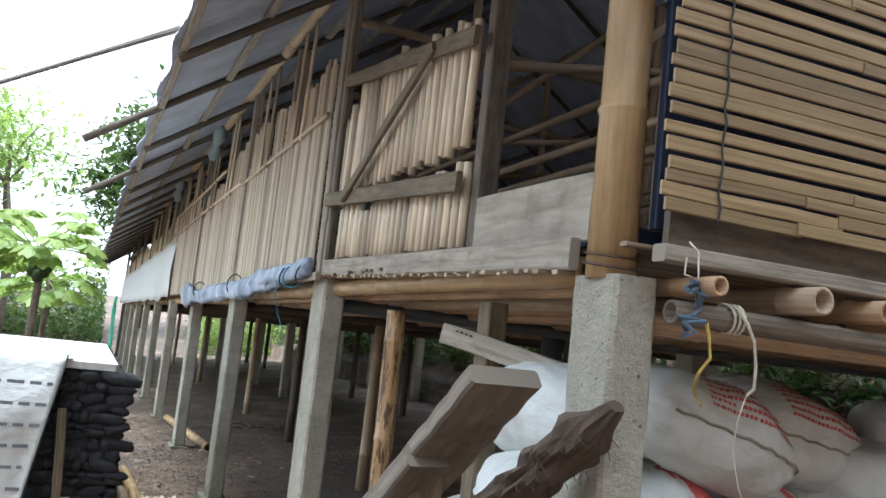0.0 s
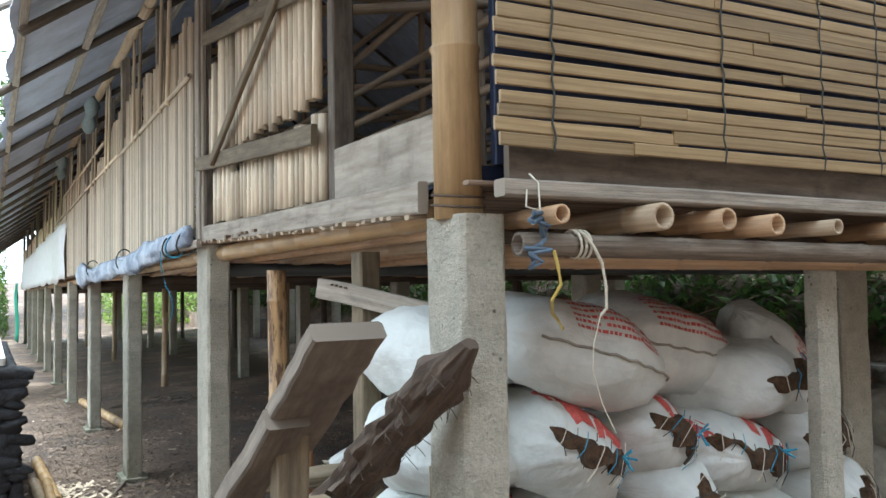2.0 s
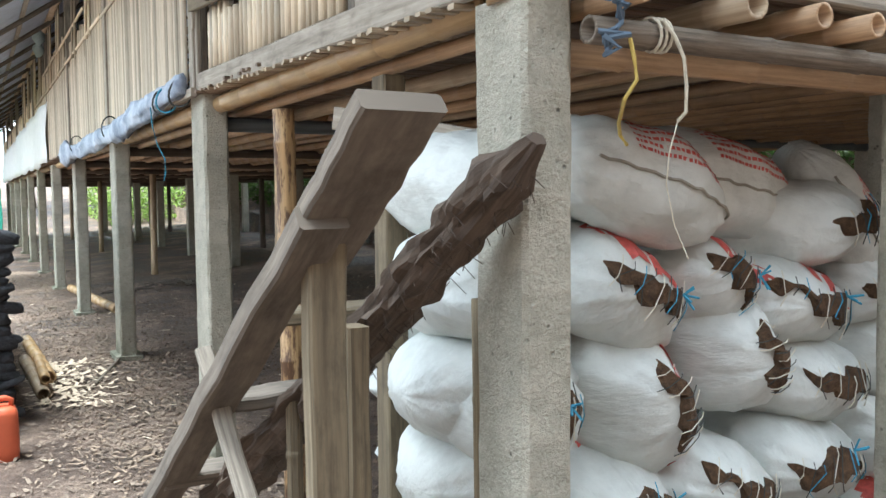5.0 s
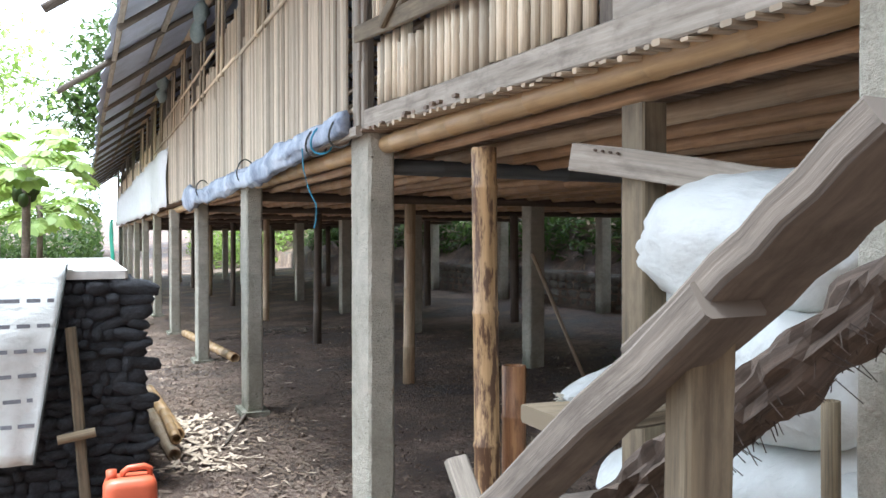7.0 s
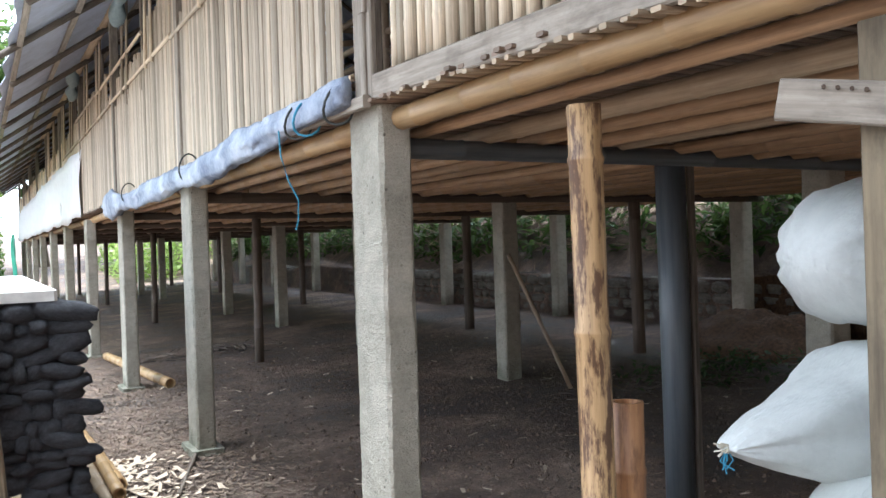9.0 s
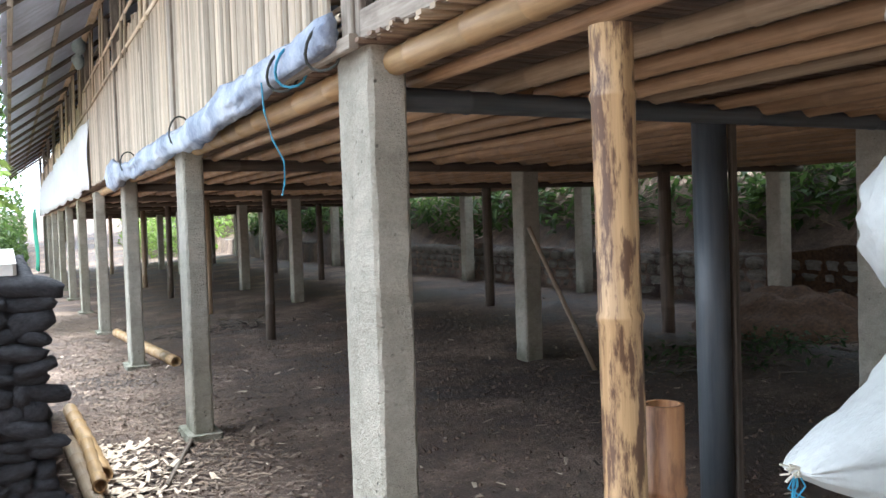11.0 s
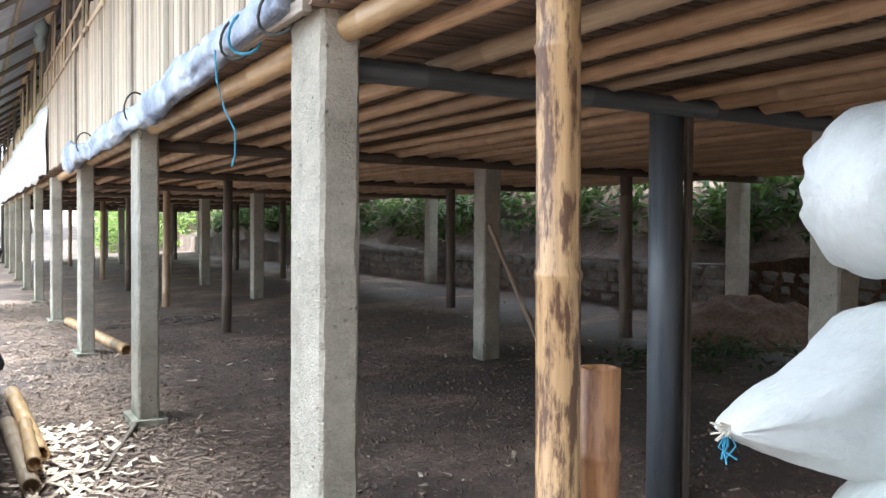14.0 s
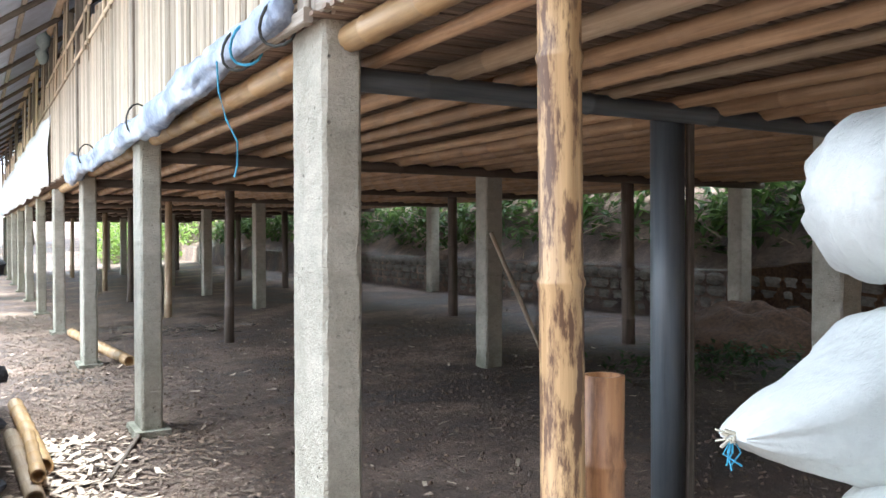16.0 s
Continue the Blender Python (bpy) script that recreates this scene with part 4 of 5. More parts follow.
kr = thing("rope_knot", (0.20, -0.06, 1.99), "tangled blue-grey rope knot hanging by the corner pole", "rope")
bm = bmesh.new()
rk = random.Random(4)
rope(bm, [(rk.uniform(-.04, .04), rk.uniform(-.03, .03), 0.02 - 0.006 * i + rk.uniform(-.02, .02)) for i in range(26)], 0.007)
part("knot", bm, plain("dull_blue_rope", (0.10, 0.14, 0.19), 0.8), kr)
bm = bmesh.new()
rope(bm, [(-0.03, 0, 0.08), (-0.04, -0.01, 0.03), (0.0, -0.02, 0.02), (0.01, 0, 0.1), (0.0, 0.03, 0.13)], 0.003)
part("loop", bm, WHITE_ROPE, kr)

# ---- rolled tarp along the foot of the wall ----
tp = thing("rolled_tarp", (-0.08, 3.3, 2.12), "rolled blue-grey tarpaulin tied along the wall foot", "tarpaulin")
bm = bmesh.new()
rings = []
n = 150
for i in range(n + 1):
    t = i / n
    y = 0.02 + t * 7.2
    r = 0.05 + 0.03 * min(1, t * 5) + (0.05 * math.exp(-((t - 0.93) / 0.06) ** 2)) + 0.012 * noise.noise((t * 25, 0, 0))
    zc = 0.03 - 0.05 * math.sin(t * math.pi) - 0.09 * t + 0.02 * noise.noise((0, t * 12, 0))
    pts = []
    for k in range(22):
        a = 2 * math.pi * k / 22
        rr = r * (0.9 + 0.42 * noise.noise((math.cos(a) * 1.5, math.sin(a) * 1.5, t * 9)) + 0.22 * noise.noise((math.cos(a) * 3.5, math.sin(a) * 3.5, t * 50)))
        pts.append((rr * 0.75 * math.cos(a), y, zc + rr * 1.15 * math.sin(a)))
    rings.append((pts, y))
ring_tube(bm, rings, True)
part("roll", bm, TARP, tp, soft=True)
for yy in (0.12, 0.5, 0.62, 2.9, 5.6):
    bm = bmesh.new()
    rope(bm, [((0.06 if yy < 1 else 0.075) * math.cos(a), yy + 0.03 * math.sin(a * 2), -0.01 + (0.075 if yy < 1 else 0.1) * math.sin(a)) for a in np.linspace(0, 6.3, 16)], 0.006)
    part("tie", bm, BLUE_ROPE if yy > 0.2 and yy < 0.6 else DARK_CORD, tp)
bm = bmesh.new()
rope(bm, [(-0.05, 0.75, -0.03), (-0.04, 0.76, -0.15), (-0.02, 0.72, -0.27), (0.02, 0.7, -0.36), (0.03, 0.74, -0.45), (0.02, 0.75, -0.5)], 0.004)
part("hanging_string", bm, BLUE_ROPE, tp)
bm = bmesh.new()
plank(bm, (0.03, -0.1, -0.02), (0.03, 6.9, -0.03), 0.03, 0.05, (0, 0, 1), 0.004, 6, 0.004)
part("batten", bm, PLANK, tp)
bk = thing("wall_bracket", (-0.03, 3.24, 2.45), "small pale wooden block nailed to the wall post", "bracket")
bm = bmesh.new()
plank(bm, (0, 0, 0), (0, 0, 0.09), 0.03, 0.06, (0, 1, 0), 0.006)
part("block", bm, PLANK, bk)

# white sheet and green netting on the far half
ws = thing("white_sheet", (-0.05, 13.5, 2.05), "white plastic sheet hung over the far wall", "sheet")


def cloth(y0, y1, z0, z1, x, amp, freq, ny=60, nz=8, seed=0, slump=0.0):
    bm = bmesh.new()
    g = []
    for i in range(ny + 1):
        y = y0 + (y1 - y0) * i / ny
        col = []
        for j in range(nz + 1):
            s = j / nz
            z = z0 + (z1 - z0) * s + 0.08 * noise.noise((y * 0.7, seed, s))
            col.append(bm.verts.new((x + amp * noise.noise((y * freq, s * 1.5, seed)) - slump * (1 - s), y, z)))
        g.append(col)
    for i in range(ny):
        for j in range(nz):
            bm.faces.new((g[i][j], g[i + 1][j], g[i + 1][j + 1], g[i][j + 1]))
    e = bmesh.ops.extrude_face_region(bm, geom=bm.faces[:])
    bmesh.ops.translate(bm, verts=[q for q in e["geom"] if isinstance(q, bmesh.types.BMVert)], vec=(0.004, 0, 0))
    bmesh.ops.recalc_face_normals(bm, faces=bm.faces[:])
    return bm


part("sheet", cloth(0, 20.8, 0.0, 1.0, -0.02, 0.06, 1.5), WHITE_SHEET, ws, soft=True)
gn = thing("green_netting", (-0.25, 33.5, 0.0), "green netting curtain hung at the far corner", "netting")
part("curtain", cloth(0, 1.6, 0.1, 2.3, 0, 0.12, 4, 30, 8, 3), GREEN_NET, gn, soft=True)
# knotted cloth under the eave
for y in (8.6, 13.2):
    kc = thing("knotted_cloth", (-0.12, y, 3.95), "grey-green rag knotted round the wall plate", "cloth", "knotted rags")
    bm = bmesh.new()
    rings = []
    for i in range(14):
        t = i / 13
        r = 0.035 + 0.05 * abs(math.sin(t * 6))
        rings.append(([(r * math.cos(a) * (1 + 0.4 * noise.noise((a, t * 5, y))), t * 0.5 + r * 0.4 * math.sin(a), 0.16 - t * 0.3 + r * math.sin(a)) for a in [2 * math.pi * k / 12 for k in range(12)]], t))
    ring_tube(bm, rings, True)
    part("rag", bm, plain("rag", (0.30, 0.37, 0.37), 0.8), kc, soft=True)

# ---- stone wall on the open side ----
sw = new("wall_stone")
tagged(sw, "low wall of dark lava stones with a pale cement top", "wall", "", "structure")
SWX0, SWX1, SWY0, SWY1, SWH = -2.6, -1.01, 4.6, 8.3, 1.34
bm = bmesh.new()
plank(bm, ((SWX0 + SWX1) / 2 - 0.03, (SWY0 + SWY1) / 2, -0.1), ((SWX0 + SWX1) / 2 - 0.03, (SWY0 + SWY1) / 2, SWH - 0.02), SWX1 - SWX0 - 0.06, SWY1 - SWY0 - 0.03, (0, 1, 0), 0.02)
part("core", bm, LAVA, sw)
bm = bmesh.new()
plank(bm, ((SWX0 + SWX1) / 2 - 0.04, (SWY0 + SWY1) / 2, SWH - 0.02), ((SWX0 + SWX1) / 2 - 0.04, (SWY0 + SWY1) / 2, SWH + 0.03), SWX1 - SWX0 - 0.04, SWY1 - SWY0 + 0.04, (0, 1, 0), 0.015)
part("cement_top", bm, plain("pale_cement", (0.55, 0.54, 0.50), 0.85, 0, 0.2, 0.4, 9), sw, "pale cement coping")
rngl = random.Random(41)
stones = []
for v in range(10):
    bm = bmesh.new()
    bmesh.ops.create_icosphere(bm, subdivisions=2, radius=0.5)
    for q in bm.verts:
        k = 1 / max(abs(q.co.x), abs(q.co.y), abs(q.co.z)) * 0.5
        q.co = q.co.lerp(q.co * k, 0.55) * (1 + 0.22 * noise.noise(q.co * 3 + Vector((v * 7, 0, 0))))
    me = smooth(mesh_of(bm, "stone"))
    me.materials.append(LAVA)
    stones.append(me)


def stone_course(fixed, axis, lo, hi, wide):
    z = 0.02
    while z < SWH - 0.06:
        h = rngl.uniform(0.045, 0.085)
        p = lo - 0.03
        while p < hi:
            w = rngl.choice((rngl.uniform(0.05, 0.1), rngl.uniform(0.09, 0.2)))
            ob = new("stone", stones[rngl.randrange(10)])
            ob.parent = sw
            lean = 0.06 * (1 - z / SWH)
            if axis == 'x':
                ob.location = (min(p + w / 2, hi), fixed + 0.015 + rngl.uniform(-.012, .012), z + h / 2 + rngl.uniform(-.012, .012))
                ob.scale = (w * 1.12, 0.09, h * rngl.uniform(0.95, 1.4))
            else:
                ob.location = (fixed + lean + rngl.uniform(-.012, .012), min(p + w / 2, hi), z + h / 2 + rngl.uniform(-.012, .012))
                ob.scale = (0.10, w * 1.12, h * rngl.uniform(0.95, 1.4))
            ob.rotation_euler = (rngl.uniform(-.25, .25), rngl.uniform(-.3, .3), rngl.uniform(-.15, .15))
            p += w
        z += h


stone_course(SWY0, 'x', -1.85, SWX1 + 0.02, 0)
stone_course(SWX1 - 0.04, 'y', SWY0 + 0.08, SWY1, 0)

# jerrycan
jc = thing("jerrycan", (-1.10, 3.86, 0.0), "orange plastic jerrycan on the ground by the stone wall", "jerrycan")
bm = bmesh.new()
rings = []
for z, k in ((0, 0.9), (0.012, 0.98), (0.1, 1.0), (0.2, 1.0), (0.27, 0.98), (0.30, 0.90), (0.315, 0.72)):
    pts = []
    for j in range(24):
        a = 2 * math.pi * j / 24
        c, s = math.cos(a), math.sin(a)
        q = (abs(c) ** 6 + abs(s) ** 6) ** (-1 / 6)
        pts.append((0.135 * k * q * c, 0.10 * k * q * s, z))
    rings.append((pts, z))
ring_tube(bm, rings, True)
part("body", bm, ORANGE, jc, soft=True)
bm = bmesh.new()
rope(bm, [(0.10, 0, 0.29), (0.10, 0, 0.345), (0.07, 0, 0.36), (-0.01, 0, 0.355), (-0.035, 0, 0.335), (-0.035, 0, 0.30)], 0.017, 10)
part("handle", bm, ORANGE, jc, soft=True)
bm = bmesh.new()
rope(bm, [(-0.09, 0, 0.29), (-0.092, 0, 0.355)], 0.027, 14)
part("neck", bm, ORANGE, jc, soft=True)

# printed sack cloth over the wall, and a mallet pole in front
sc = thing("draped_sack", (-2.02, 4.5, 0.3), "empty white printed sack hung over the stone wall", "sack cloth")
bm = bmesh.new()
g = []
for i in range(17):
    row = []
    for j in range(21):
        s, t = i / 16, j / 20
        if t > 0.8:
            p = (s * 0.62 + 0.02, 0.0 + (t - 0.8) * 2.0, 1.115 + 0.02 * noise.noise((s * 4, t * 5, 0)))
        else:
            p = (s * (0.42 + 0.22 * t) + 0.02, -0.10 + 0.1 * (t / 0.8) ** 2 - 0.06 * noise.noise((s * 3, t * 3, 1)) - 0.04, t / 0.8 * 1.11)
        row.append(bm.verts.new(p))
    g.append(row)
for i in range(16):
    for j in range(20):
        bm.faces.new((g[i][j], g[i + 1][j], g[i + 1][j + 1], g[i][j + 1]))
cloth_pts = [[v.co.copy() for v in row] for row in g]
e = bmesh.ops.extrude_face_region(bm, geom=bm.faces[:])
bmesh.ops.translate(bm, verts=[q for q in e["geom"] if isinstance(q, bmesh.types.BMVert)], vec=(0, 0.008, 0))
bmesh.ops.recalc_face_normals(bm, faces=bm.faces[:])
part("cloth", bm, SACK, sc, soft=True)
for row in (3, 5, 7, 9, 11, 13):
    i = 3
    while i < 15:
        ln = rngl.choice((1, 2, 3))
        bm = bmesh.new()
        e2 = min(i + ln, 15)
        off = Vector((0, -0.005, 0))
        v = [bm.verts.new(cloth_pts[a][b] + off + Vector((0, 0, dz))) for a, b, dz in ((i, row, 0), (e2, row, 0), (e2, row, 0.022), (i, row, 0.022))]
        bm.faces.new(v)
        part("print", bm, GREY_INK, sc)
        i = e2 + 1
bm = bmesh.new()
rope(bm, [p + Vector((0.0, -0.006, 0)) for p in cloth_pts[16][:17]], 0.006, 5)
part("hem", bm, DARK_CORD, sc)
ml = thing("wooden_mallet", (-1.36, 4.42, 0.0), "pale wooden pole with a short cross handle leaning on the wall", "tool")
bm = bmesh.new()
plank(bm, (0.05, 0, 0), (-0.03, 0.06, 1.05), 0.06, 0.04, (0, 1, 0), 0.01, 3, 0.003)
part("pole", bm, TIMBER, ml)
bm = bmesh.new()
rope(bm, [(-0.1, -0.03, 0.42), (0.1, -0.03, 0.45)], 0.028, 12)
part("handle", bm, TIMBER, ml)

# ---- loose things on the ground ----


def lying(name, a, b, r, m, label, n=1):
    mid = Vector(a).lerp(Vector(b), 0.5)
    ob = thing(name, mid, label, "pole")
    bm = bmesh.new()
    bamboo(bm, Vector(a) - mid, Vector(b) - mid, r, r, 0.3, 12, True, rngl)
    part("pole", bm, m, ob, soft=True)


lying("bamboo_length", (0.42, 9.85, 0.08), (0.18, 13.2, 0.06), 0.06, BAMBOO, "cut pale bamboo length lying on the earth")
lying("bamboo_length", (-0.66, 5.9, 0.06), (-0.72, 8.0, 0.06), 0.055, BAMBOO, "cut pale bamboo length lying by the stone wall")
lying("bamboo_length", (-0.74, 5.3, 0.05), (-0.79, 6.9, 0.05), 0.05, BAMBOO_GREY, "cut pale bamboo length lying by the stone wall")
lying("bamboo_length", (-0.72, 5.4, 0.14), (-0.70, 6.6, 0.11), 0.04, BAMBOO, "cut pale bamboo length lying by the stone wall")
lying("stick", (-0.35, 5.6, 0.02), (0.3, 7.6, 0.03), 0.014, OLDWOOD, "thin dark stick on the ground")
lt = thing("leaning_stick", (3.2, 6.55, 0.15), "grey stick leaning against a concrete post", "stick")
bm = bmesh.new()
bamboo(bm, (0.1, -0.15, 0), (-0.25, 0.3, 1.25), 0.022, 0.02, 0.5, 8, True)
part("pole", bm, BAMBOO_GREY, lt, soft=True)

rngc = random.Random(9)
bm = bmesh.new()


def chip(bm, x, y, s, rng, lift=0.012):
    z = ground_z(x, y) + lift
    a = rng.uniform(0, 6.28)
    l, w = s * rng.uniform(0.8, 2.6), s * rng.uniform(0.3, 0.8)
    d, q = Vector((math.cos(a), math.sin(a), rng.uniform(-.3, .3))), Vector((-math.sin(a), math.cos(a), rng.uniform(-.3, .3)))
    c = Vector((x, y, z))
    bm.faces.new([bm.verts.new(c + d * l * i + q * w * j + Vector((0, 0, 0.3 * w * (i * j)))) for i, j in ((-.5, -.5), (.5, -.4), (.6, .4), (-.4, .5))])


for i in range(54000):
    y = rngc.uniform(0.5, 17)
    x = rngc.gauss(-0.15, 0.55) if rngc.random() < 0.62 else rngc.uniform(0, 6)
    chip(bm, x, y, rngc.choice((rngc.uniform(0.006, 0.014), rngc.uniform(0.008, 0.018), rngc.uniform(0.012, 0.034))), rngc, 0.015)
tagged(part("leaf_litter", bm, CHIPS, None), "scattered dry leaves, bark chips and husk on the earth", "litter", "", "stuff")
bm = bmesh.new()
for i in range(9000):
    x, y = rngc.uniform(-0.7, 4.6), rngc.uniform(1.6, 11)
    r = rngc.choice((0.006, 0.008, 0.008, 0.011, 0.016)) * rngc.uniform(0.7, 1.4)
    c = Vector((x, y, ground_z(x, y) + r * 0.3))
    vs4 = [bm.verts.new(c + Vector((r * math.cos(a0 + rngc.uniform(-.5, .5)), r * math.sin(a0), 0))) for a0 in (0, 1.57, 3.14, 4.71)]
    top4 = bm.verts.new(c + Vector((rngc.uniform(-.4, .4) * r, rngc.uniform(-.4, .4) * r, r * rngc.uniform(0.6, 1.1))))
    for k in range(4):
        bm.faces.new((vs4[k], vs4[(k + 1) % 4], top4))
tagged(part("soil_crumbs", bm, CRUMB, None), "loose crumbs of dark soil and grit on the earth", "crumbs", "", "stuff")
bm = bmesh.new()
for i in range(420):
    chip(bm, rngc.gauss(-0.55, 0.16), rngc.uniform(4.9, 6.8), rngc.uniform(0.02, 0.06), rngc, 0.02)
for i in range(420):
    chip(bm, rngc.uniform(-0.9, 4.5), rngc.uniform(2, 12), rngc.uniform(0.015, 0.04), rngc, 0.015)
tagged(part("bamboo_shavings", bm, SHAVING, None), "pale bamboo shavings strewn beside the stone wall", "shavings", "", "stuff")
for at, n, sx, sy in (((1.5, 12.3), 160, 0.5, 0.25), ((4.4, 5.9), 240, 0.6, 0.35)):
    bm = bmesh.new()
    for i in range(n):
        x, y = rngc.gauss(at[0], sx), rngc.gauss(at[1], sy)
        z = ground_z(x, y) + rngc.uniform(0.0, 0.07)
        a = rngc.uniform(0, 6.28)
        l = rngc.uniform(0.05, 0.22)
        rope(bm, [(x, y, z), (x + l * math.cos(a), y + l * math.sin(a), z + rngc.uniform(-.01, .04))], rngc.uniform(0.003, 0.009), 4)
    tagged(part("brushwood", bm, OLDWOOD, None), "heap of dry twigs and stalks on the earth", "twigs", "", "stuff")
bm = bmesh.new()
for i in range(500):
    x, y = rngc.gauss(4.6, 0.45), rngc.gauss(5.9, 0.3)
    leaf(bm, (x, y, ground_z(x, y) + rngc.uniform(0.02, 0.14)), rngc.uniform(0.02, 0.05), rngc)
tagged(part("cut_leaves", bm, LEAF_DARK, None), "heap of cut green leaves on the earth", "leaves", "", "stuff")
bm = bmesh.new()
n = 40
vs = []
for i in range(n + 1):
    row = []
    for j in range(n + 1):
        a, b = (i / n * 2 - 1), (j / n * 2 - 1)
        h = max(0, 1 - (a * a + b * b)) ** 0.8
        x, y = 5.9 + a * 0.9, 6.6 + b * 1.1
        row.append(bm.verts.new((x, y, ground_z(x, y) - 0.02 + 0.36 * h * (1 + 0.35 * noise.noise((a * 4, b * 4, 0))))))
    vs.append(row)
for i in range(n):
    for j in range(n):
        bm.faces.new((vs[i][j], vs[i + 1][j], vs[i + 1][j + 1], vs[i][j + 1]))
tagged(part("compost_heap", bm, HUSK, None, soft=True), "low heap of brown compost on the earth", "compost", "", "stuff")

# ---- retaining wall, bank and growth behind ----
rw = new("wall_retaining")
tagged(rw, "low rough stone retaining wall under the bank", "wall", "", "structure")
bm = bmesh.new()
plank(bm, (6.95, -6, 0.62), (6.95, 38, 0.62), 0.32, 0.66, (0, 0, 1), 0.03, 80, 0.012, rngl)
part("core", bm, CURBSTONE, rw)
rstones = []
for v in range(6):
    me = stones[v].copy()
    me.materials.clear()
    me.materials.append(CURBSTONE)
    rstones.append(me)
for row in range(4):
    y = 3.0
    while y < 20:
        w = rngl.uniform(0.2, 0.45)
        ob = new("stone", rstones[rngl.randrange(6)])
        ob.parent = rw
        ob.location = (6.82, y + w / 2, 0.42 + row * 0.145)
        ob.scale = (0.2, w * 1.03, 0.16)
        y += w


def bush_bank(name, x0, x1, y0, y1, n, z0, z1, s0, s1, m, label):
    bm = bmesh.new()
    for i in range(n):
        x, y = rngc.uniform(x0, x1), rngc.uniform(y0, y1)
        dens = noise.noise((y * 0.45, x * 0.6, 7)) * 0.5 + 0.5
        if rngc.random() > dens * 1.5:
            continue
        base = ground_z(x, y)
        z = base + abs(rngc.gauss(0, 0.5)) * (z1 - z0) * (0.4 + dens) + z0
        leaf(bm, (x, y, z), rngc.uniform(s0, s1), rngc, 2.4)
    return tagged(part(name, bm, m, None), label, "undergrowth", "", "stuff")


bush_bank("bank_undergrowth", 7.3, 10.5, -4, 36, 36000, 0.0, 0.7, 0.05, 0.13, LEAF, "dense dark green undergrowth on the bank behind the house")
bush_bank("bank_crest_growth", 9.5, 13, -3, 44, 7000, 0.0, 1.2, 0.08, 0.16, LEAF, "tall green growth along the top of the bank")
bush_bank("sunlit_growth", 3.5, 16, 36.5, 44, 16000, 0.0, 3.0, 0.06, 0.16, LEAF_LIGHT, "sunlit green growth beyond the far end of the house")
bush_bank("left_growth", -12, -0.5, 37, 46, 16000, 0.0, 3.0, 0.07, 0.18, LEAF, "green growth beyond the yard")
bm = bmesh.new()
for i in range(420):
    x, y = rngc.uniform(7.2, 9.2), rngc.uniform(1, 24)
    z = ground_z(x, y) + rngc.uniform(0.05, 0.4)
    a = rngc.uniform(0, 6.28)
    l = rngc.uniform(0.2, 0.7)
    rope(bm, [(x, y, z), (x + l * math.cos(a) * 0.6, y + l * math.sin(a), z + rngc.uniform(-.25, .15))], rngc.uniform(0.004, 0.01), 4)
tagged(part("dry_stalks", bm, BAMBOO_GREY, None), "dry pale stalks and roots hanging on the bank", "stalks", "", "stuff")


def tree(x, y, h, spread, nleaf, s0, s1, m, seed, label):
    rng = random.Random(seed)
    z0 = ground_z(x, y) - 0.05
    ob = thing("tree", (x, y, z0), label, "tree", "trees round the yard")
    bm = bmesh.new()
    tips = []

    def limb(p, d, l, r, depth):
        pts = [Vector(p)]
        for i in range(4):
            d = (d + Vector((rng.uniform(-.2, .2), rng.uniform(-.2, .2), rng.uniform(-.05, .15)))).normalized()
            pts.append(pts[-1] + d * l / 4)
        rings = []
        for i, q in enumerate(pts):
            rr = r * (1 - 0.14 * i)
            _, w, s, u = axes((0, 0, 0), d)
            rings.append(([q + s * rr * math.cos(2 * math.pi * k / 7) + u * rr * math.sin(2 * math.pi * k / 7) for k in range(7)], i * l / 4))
        ring_tube(bm, rings, True)
        if depth == 0:
            tips.extend(pts[2:])
            return
        for _ in range(4):
            a = rng.uniform(0, 6.28)
            nd = (d * 0.6 + Vector((math.cos(a), math.sin(a), rng.uniform(0.0, 0.5)))).normalized()
            limb(pts[rng.choice((2, 3, 4))], nd, l * 0.6, r * 0.5, depth - 1)
    limb((0, 0, 0), Vector((rng.uniform(-.1, .1), rng.uniform(-.1, .1), 1)), h * 0.55, h * 0.022, 2)
    part("trunk", bm, BARK, ob, soft=True)
    bm = bmesh.new()
    for i in range(nleaf):
        p = rng.choice(tips)
        leaf(bm, p + Vector((rng.gauss(0, 1), rng.gauss(0, 1), rng.gauss(0, 0.7))) * spread, rng.uniform(s0, s1), rng)
    part("crown", bm, m, ob)


tree(-4.2, 33, 11, 0.9, 3600, 0.10, 0.22, LEAF_LIGHT, 1, "tall leafy tree beyond the yard")
tree(-7.5, 28, 11, 0.9, 3600, 0.12, 0.3, LEAF_LIGHT, 2, "tall leafy tree beyond the yard")
tree(-13, 42, 15, 1.1, 5000, 0.15, 0.35, LEAF, 3, "tall leafy tree beyond the yard")
tree(1.5, 47, 13, 1.0, 5000, 0.15, 0.35, LEAF, 4, "tall leafy tree beyond the yard")


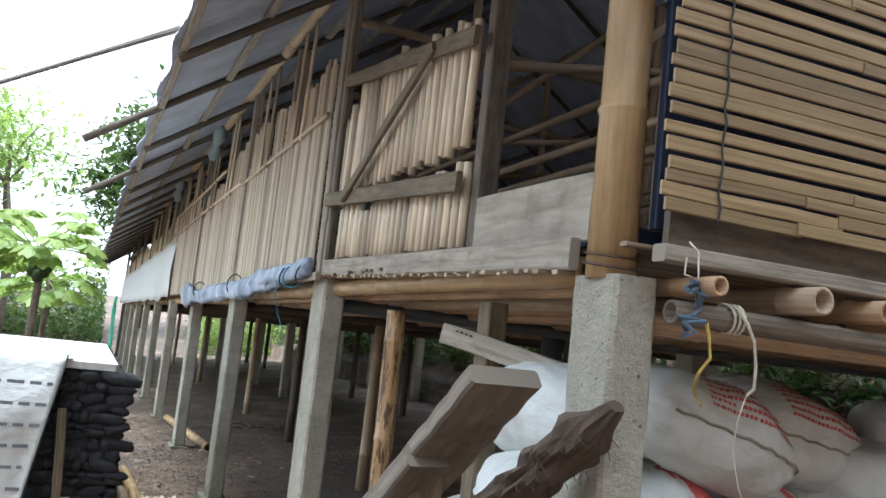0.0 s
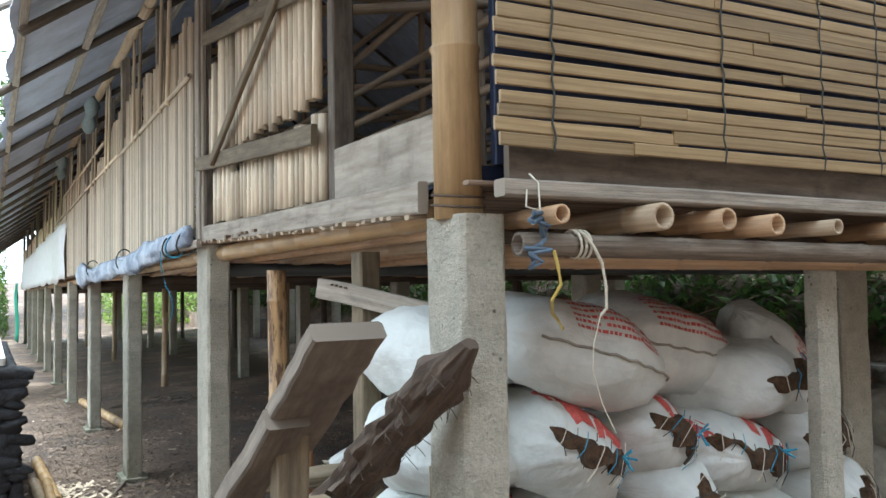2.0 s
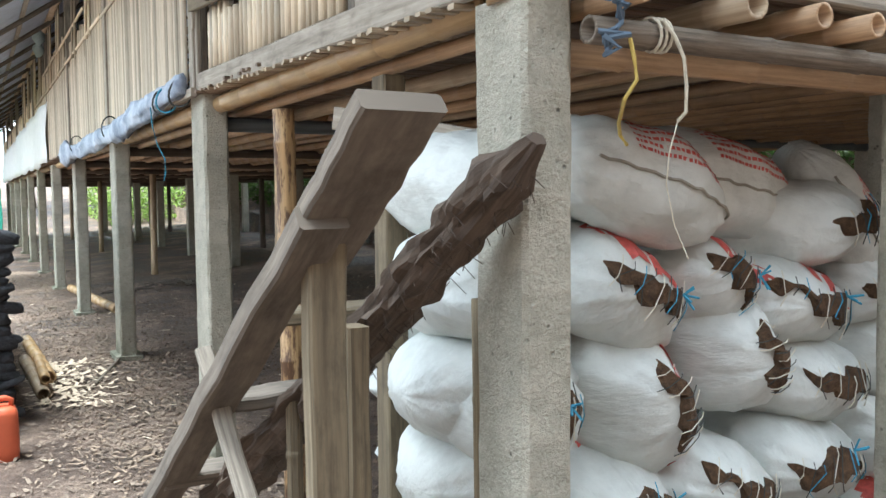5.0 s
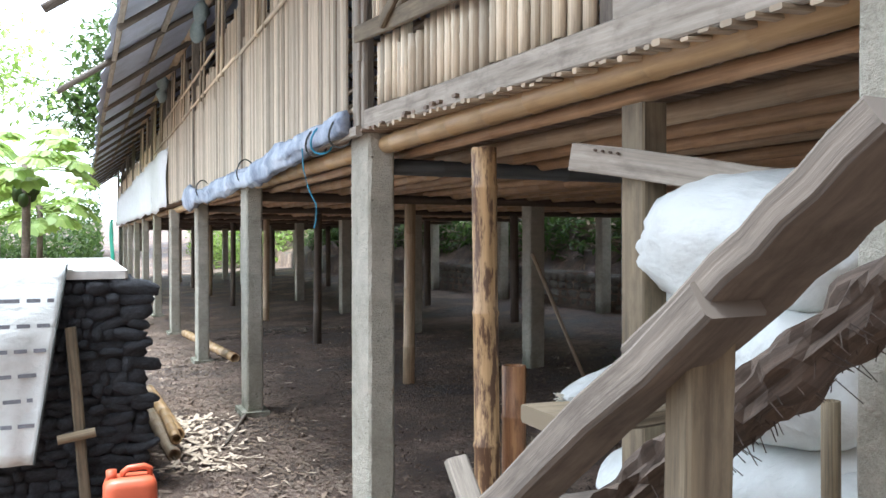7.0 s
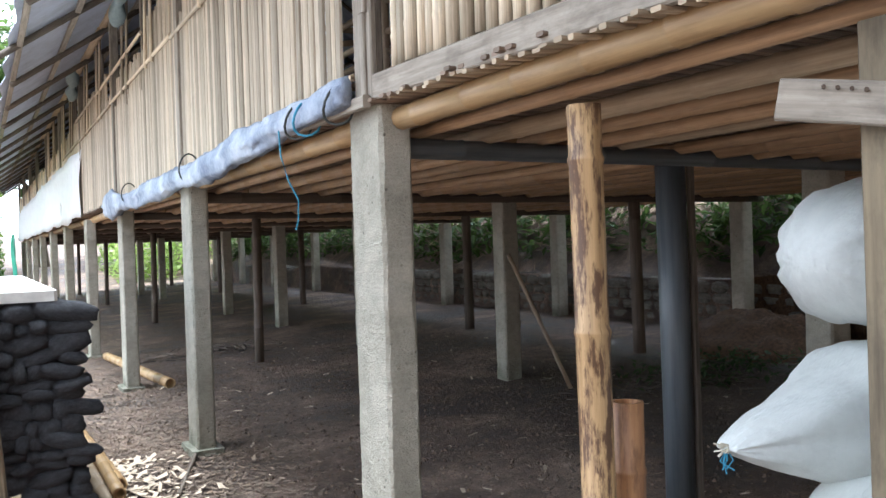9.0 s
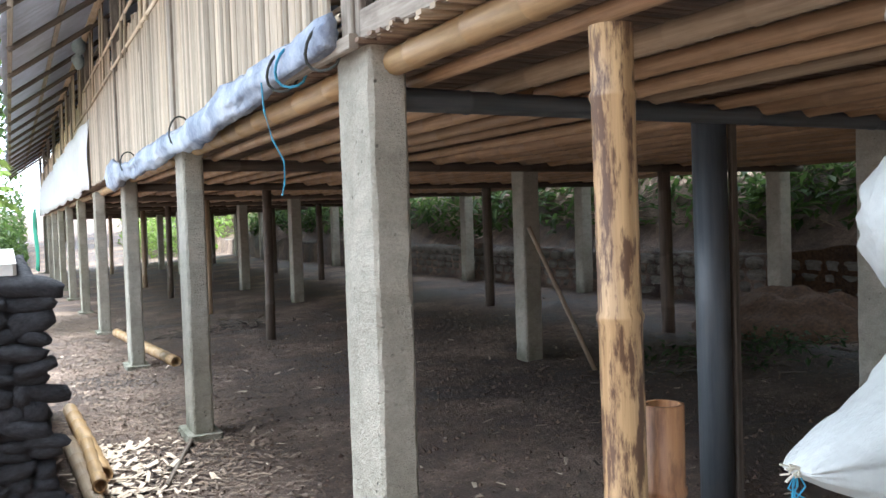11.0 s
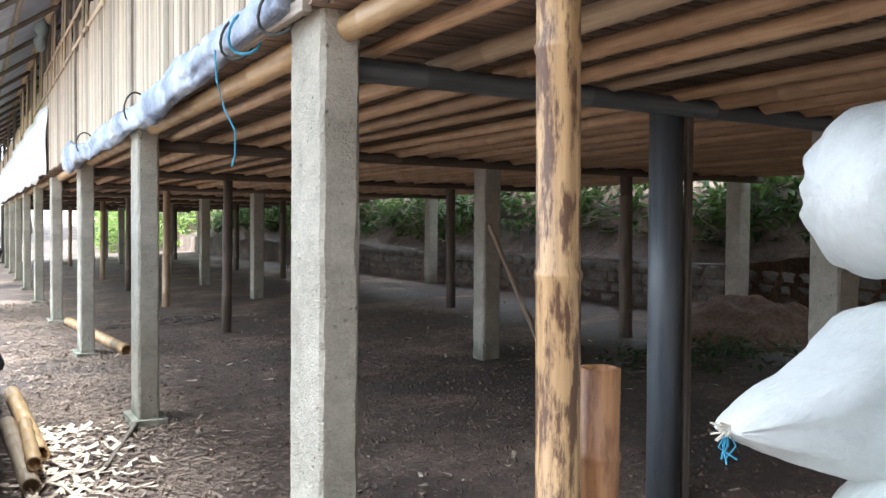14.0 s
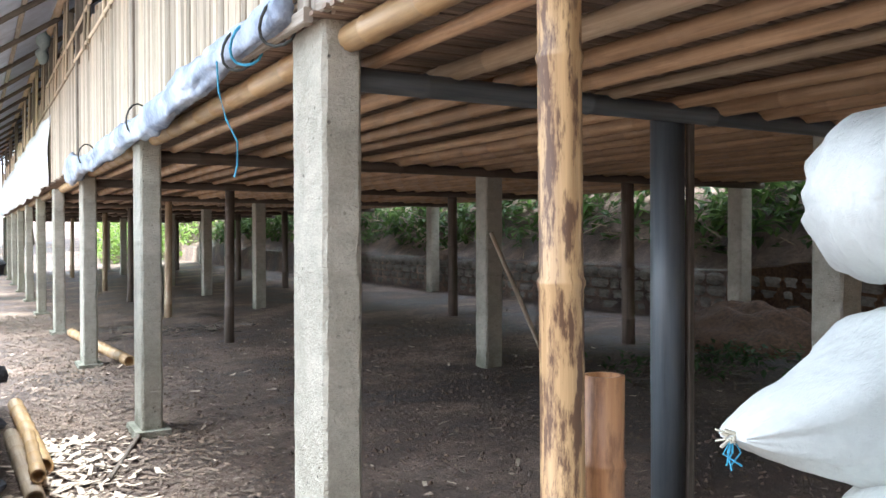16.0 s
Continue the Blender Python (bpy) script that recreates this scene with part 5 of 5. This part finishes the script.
def papaya(x, y, h, seed):
    rng = random.Random(seed)
    ob = thing("papaya_tree", (x, y, ground_z(x, y) - 0.03), "young papaya tree with broad lobed leaves and green fruit", "tree", "papaya trees")
    bm = bmesh.new()
    rope(bm, [(0, 0, 0), (0.03, 0.02, h * 0.4), (0.05, 0.0, h * 0.75), (0.04, 0, h)], 0.07, 10)
    part("trunk", bm, BARK, ob, soft=True)
    bm, st = bmesh.new(), bmesh.new()
    for i in range(26):
        az = i * 2.4
        el = rng.uniform(-0.35, 0.9)
        l = rng.uniform(0.7, 1.2)
        d = Vector((math.cos(az) * math.cos(el), math.sin(az) * math.cos(el), math.sin(el)))
        a0 = Vector((0.04, 0, h - 0.35 * rng.random()))
        tip = a0 + d * l
        rope(st, [a0, a0 + d * l * 0.5 + Vector((0, 0, 0.06)), tip], 0.014, 5)
        side = d.cross(Vector((0, 0, 1))).normalized()
        out = (d + Vector((0, 0, -0.5))).normalized()
        for k in range(9):
            a = -2.2 + 4.4 * k / 8
            v = out * math.cos(a) + side * math.sin(a)
            n2 = out * math.cos(a + 1.57) + side * math.sin(a + 1.57)
            sz = rng.uniform(0.26, 0.4)
            dr = Vector((0, 0, -0.06))
            bm.faces.new([bm.verts.new(q) for q in (tip, tip + v * sz * 0.5 + n2 * 0.08, tip + v * sz * 0.75 + n2 * 0.12 + dr, tip + v * sz + dr * 2, tip + v * sz * 0.75 - n2 * 0.1 + dr, tip + v * sz * 0.5 - n2 * 0.08)])
    part("stalk", st, LEAF_LIGHT, ob)
    part("crown", bm, LEAF_LIGHT, ob)
    for i in range(7):
        fb = bmesh.new()
        bmesh.ops.create_uvsphere(fb, u_segments=10, v_segments=8, radius=0.09)
        bmesh.ops.scale(fb, vec=(1, 1, 1.4), verts=fb.verts[:])
        a = i * 0.9
        bmesh.ops.translate(fb, verts=fb.verts[:], vec=(0.04 + 0.14 * math.cos(a), 0.14 * math.sin(a), h - 0.45 - 0.1 * (i % 3)))
        part("fruit", fb, LEAF, ob, soft=True)


papaya(-2.25, 15.5, 2.9, 3)
papaya(-3.6, 18, 3.3, 4)
papaya(-2.3, 22, 2.4, 5)

# overhead cable bundle
cb = thing("cable_bundle", (-0.7, 3.9, 3.78), "sagging dark bundle of old cables across the yard", "cable")
C0 = Vector((-0.7, 3.9, 3.78))
CABLE_A, CABLE_B = (-0.7, 3.72, 3.80), (-8.2, 17.4, 3.55)
for j in range(3):
    bm = bmesh.new()
    rope(bm, [p - C0 + Vector((0.015 * j, 0, 0.02 * j + 0.01 * math.sin(i + j))) for i, p in enumerate(hang(CABLE_A, CABLE_B, 0.05, 14))], 0.016)
    part("cable", bm, OLDWOOD, cb)

# tied end of the pointed sack
kn = thing("sack_tie", (0.200, 1.65, 1.01), "frayed blue and dark string tying the sack mouth", "string")
rq = random.Random(3)
bm = bmesh.new()
for i in range(16):
    a = Vector((rq.uniform(-.01, .01), rq.uniform(-.01, .01), rq.uniform(-.01, .01)))
    rope(bm, [a, a + Vector((-rq.uniform(0.01, 0.03), rq.uniform(-.012, .012), rq.uniform(-.015, .01)))], 0.002, 4)
tagged(part("frayed_mouth", bm, WHITE_ROPE, kn), kind="stuff")
bm = bmesh.new()
for i in range(6):
    rope(bm, [(0, 0, 0), (rq.uniform(-.02, .02), rq.uniform(-.02, .02), -0.03), (rq.uniform(-.02, .02), rq.uniform(-.02, .02), -rq.uniform(0.035, 0.06))], 0.0018, 4)
tagged(part("string", bm, BLUE_ROPE, kn), kind="stuff")
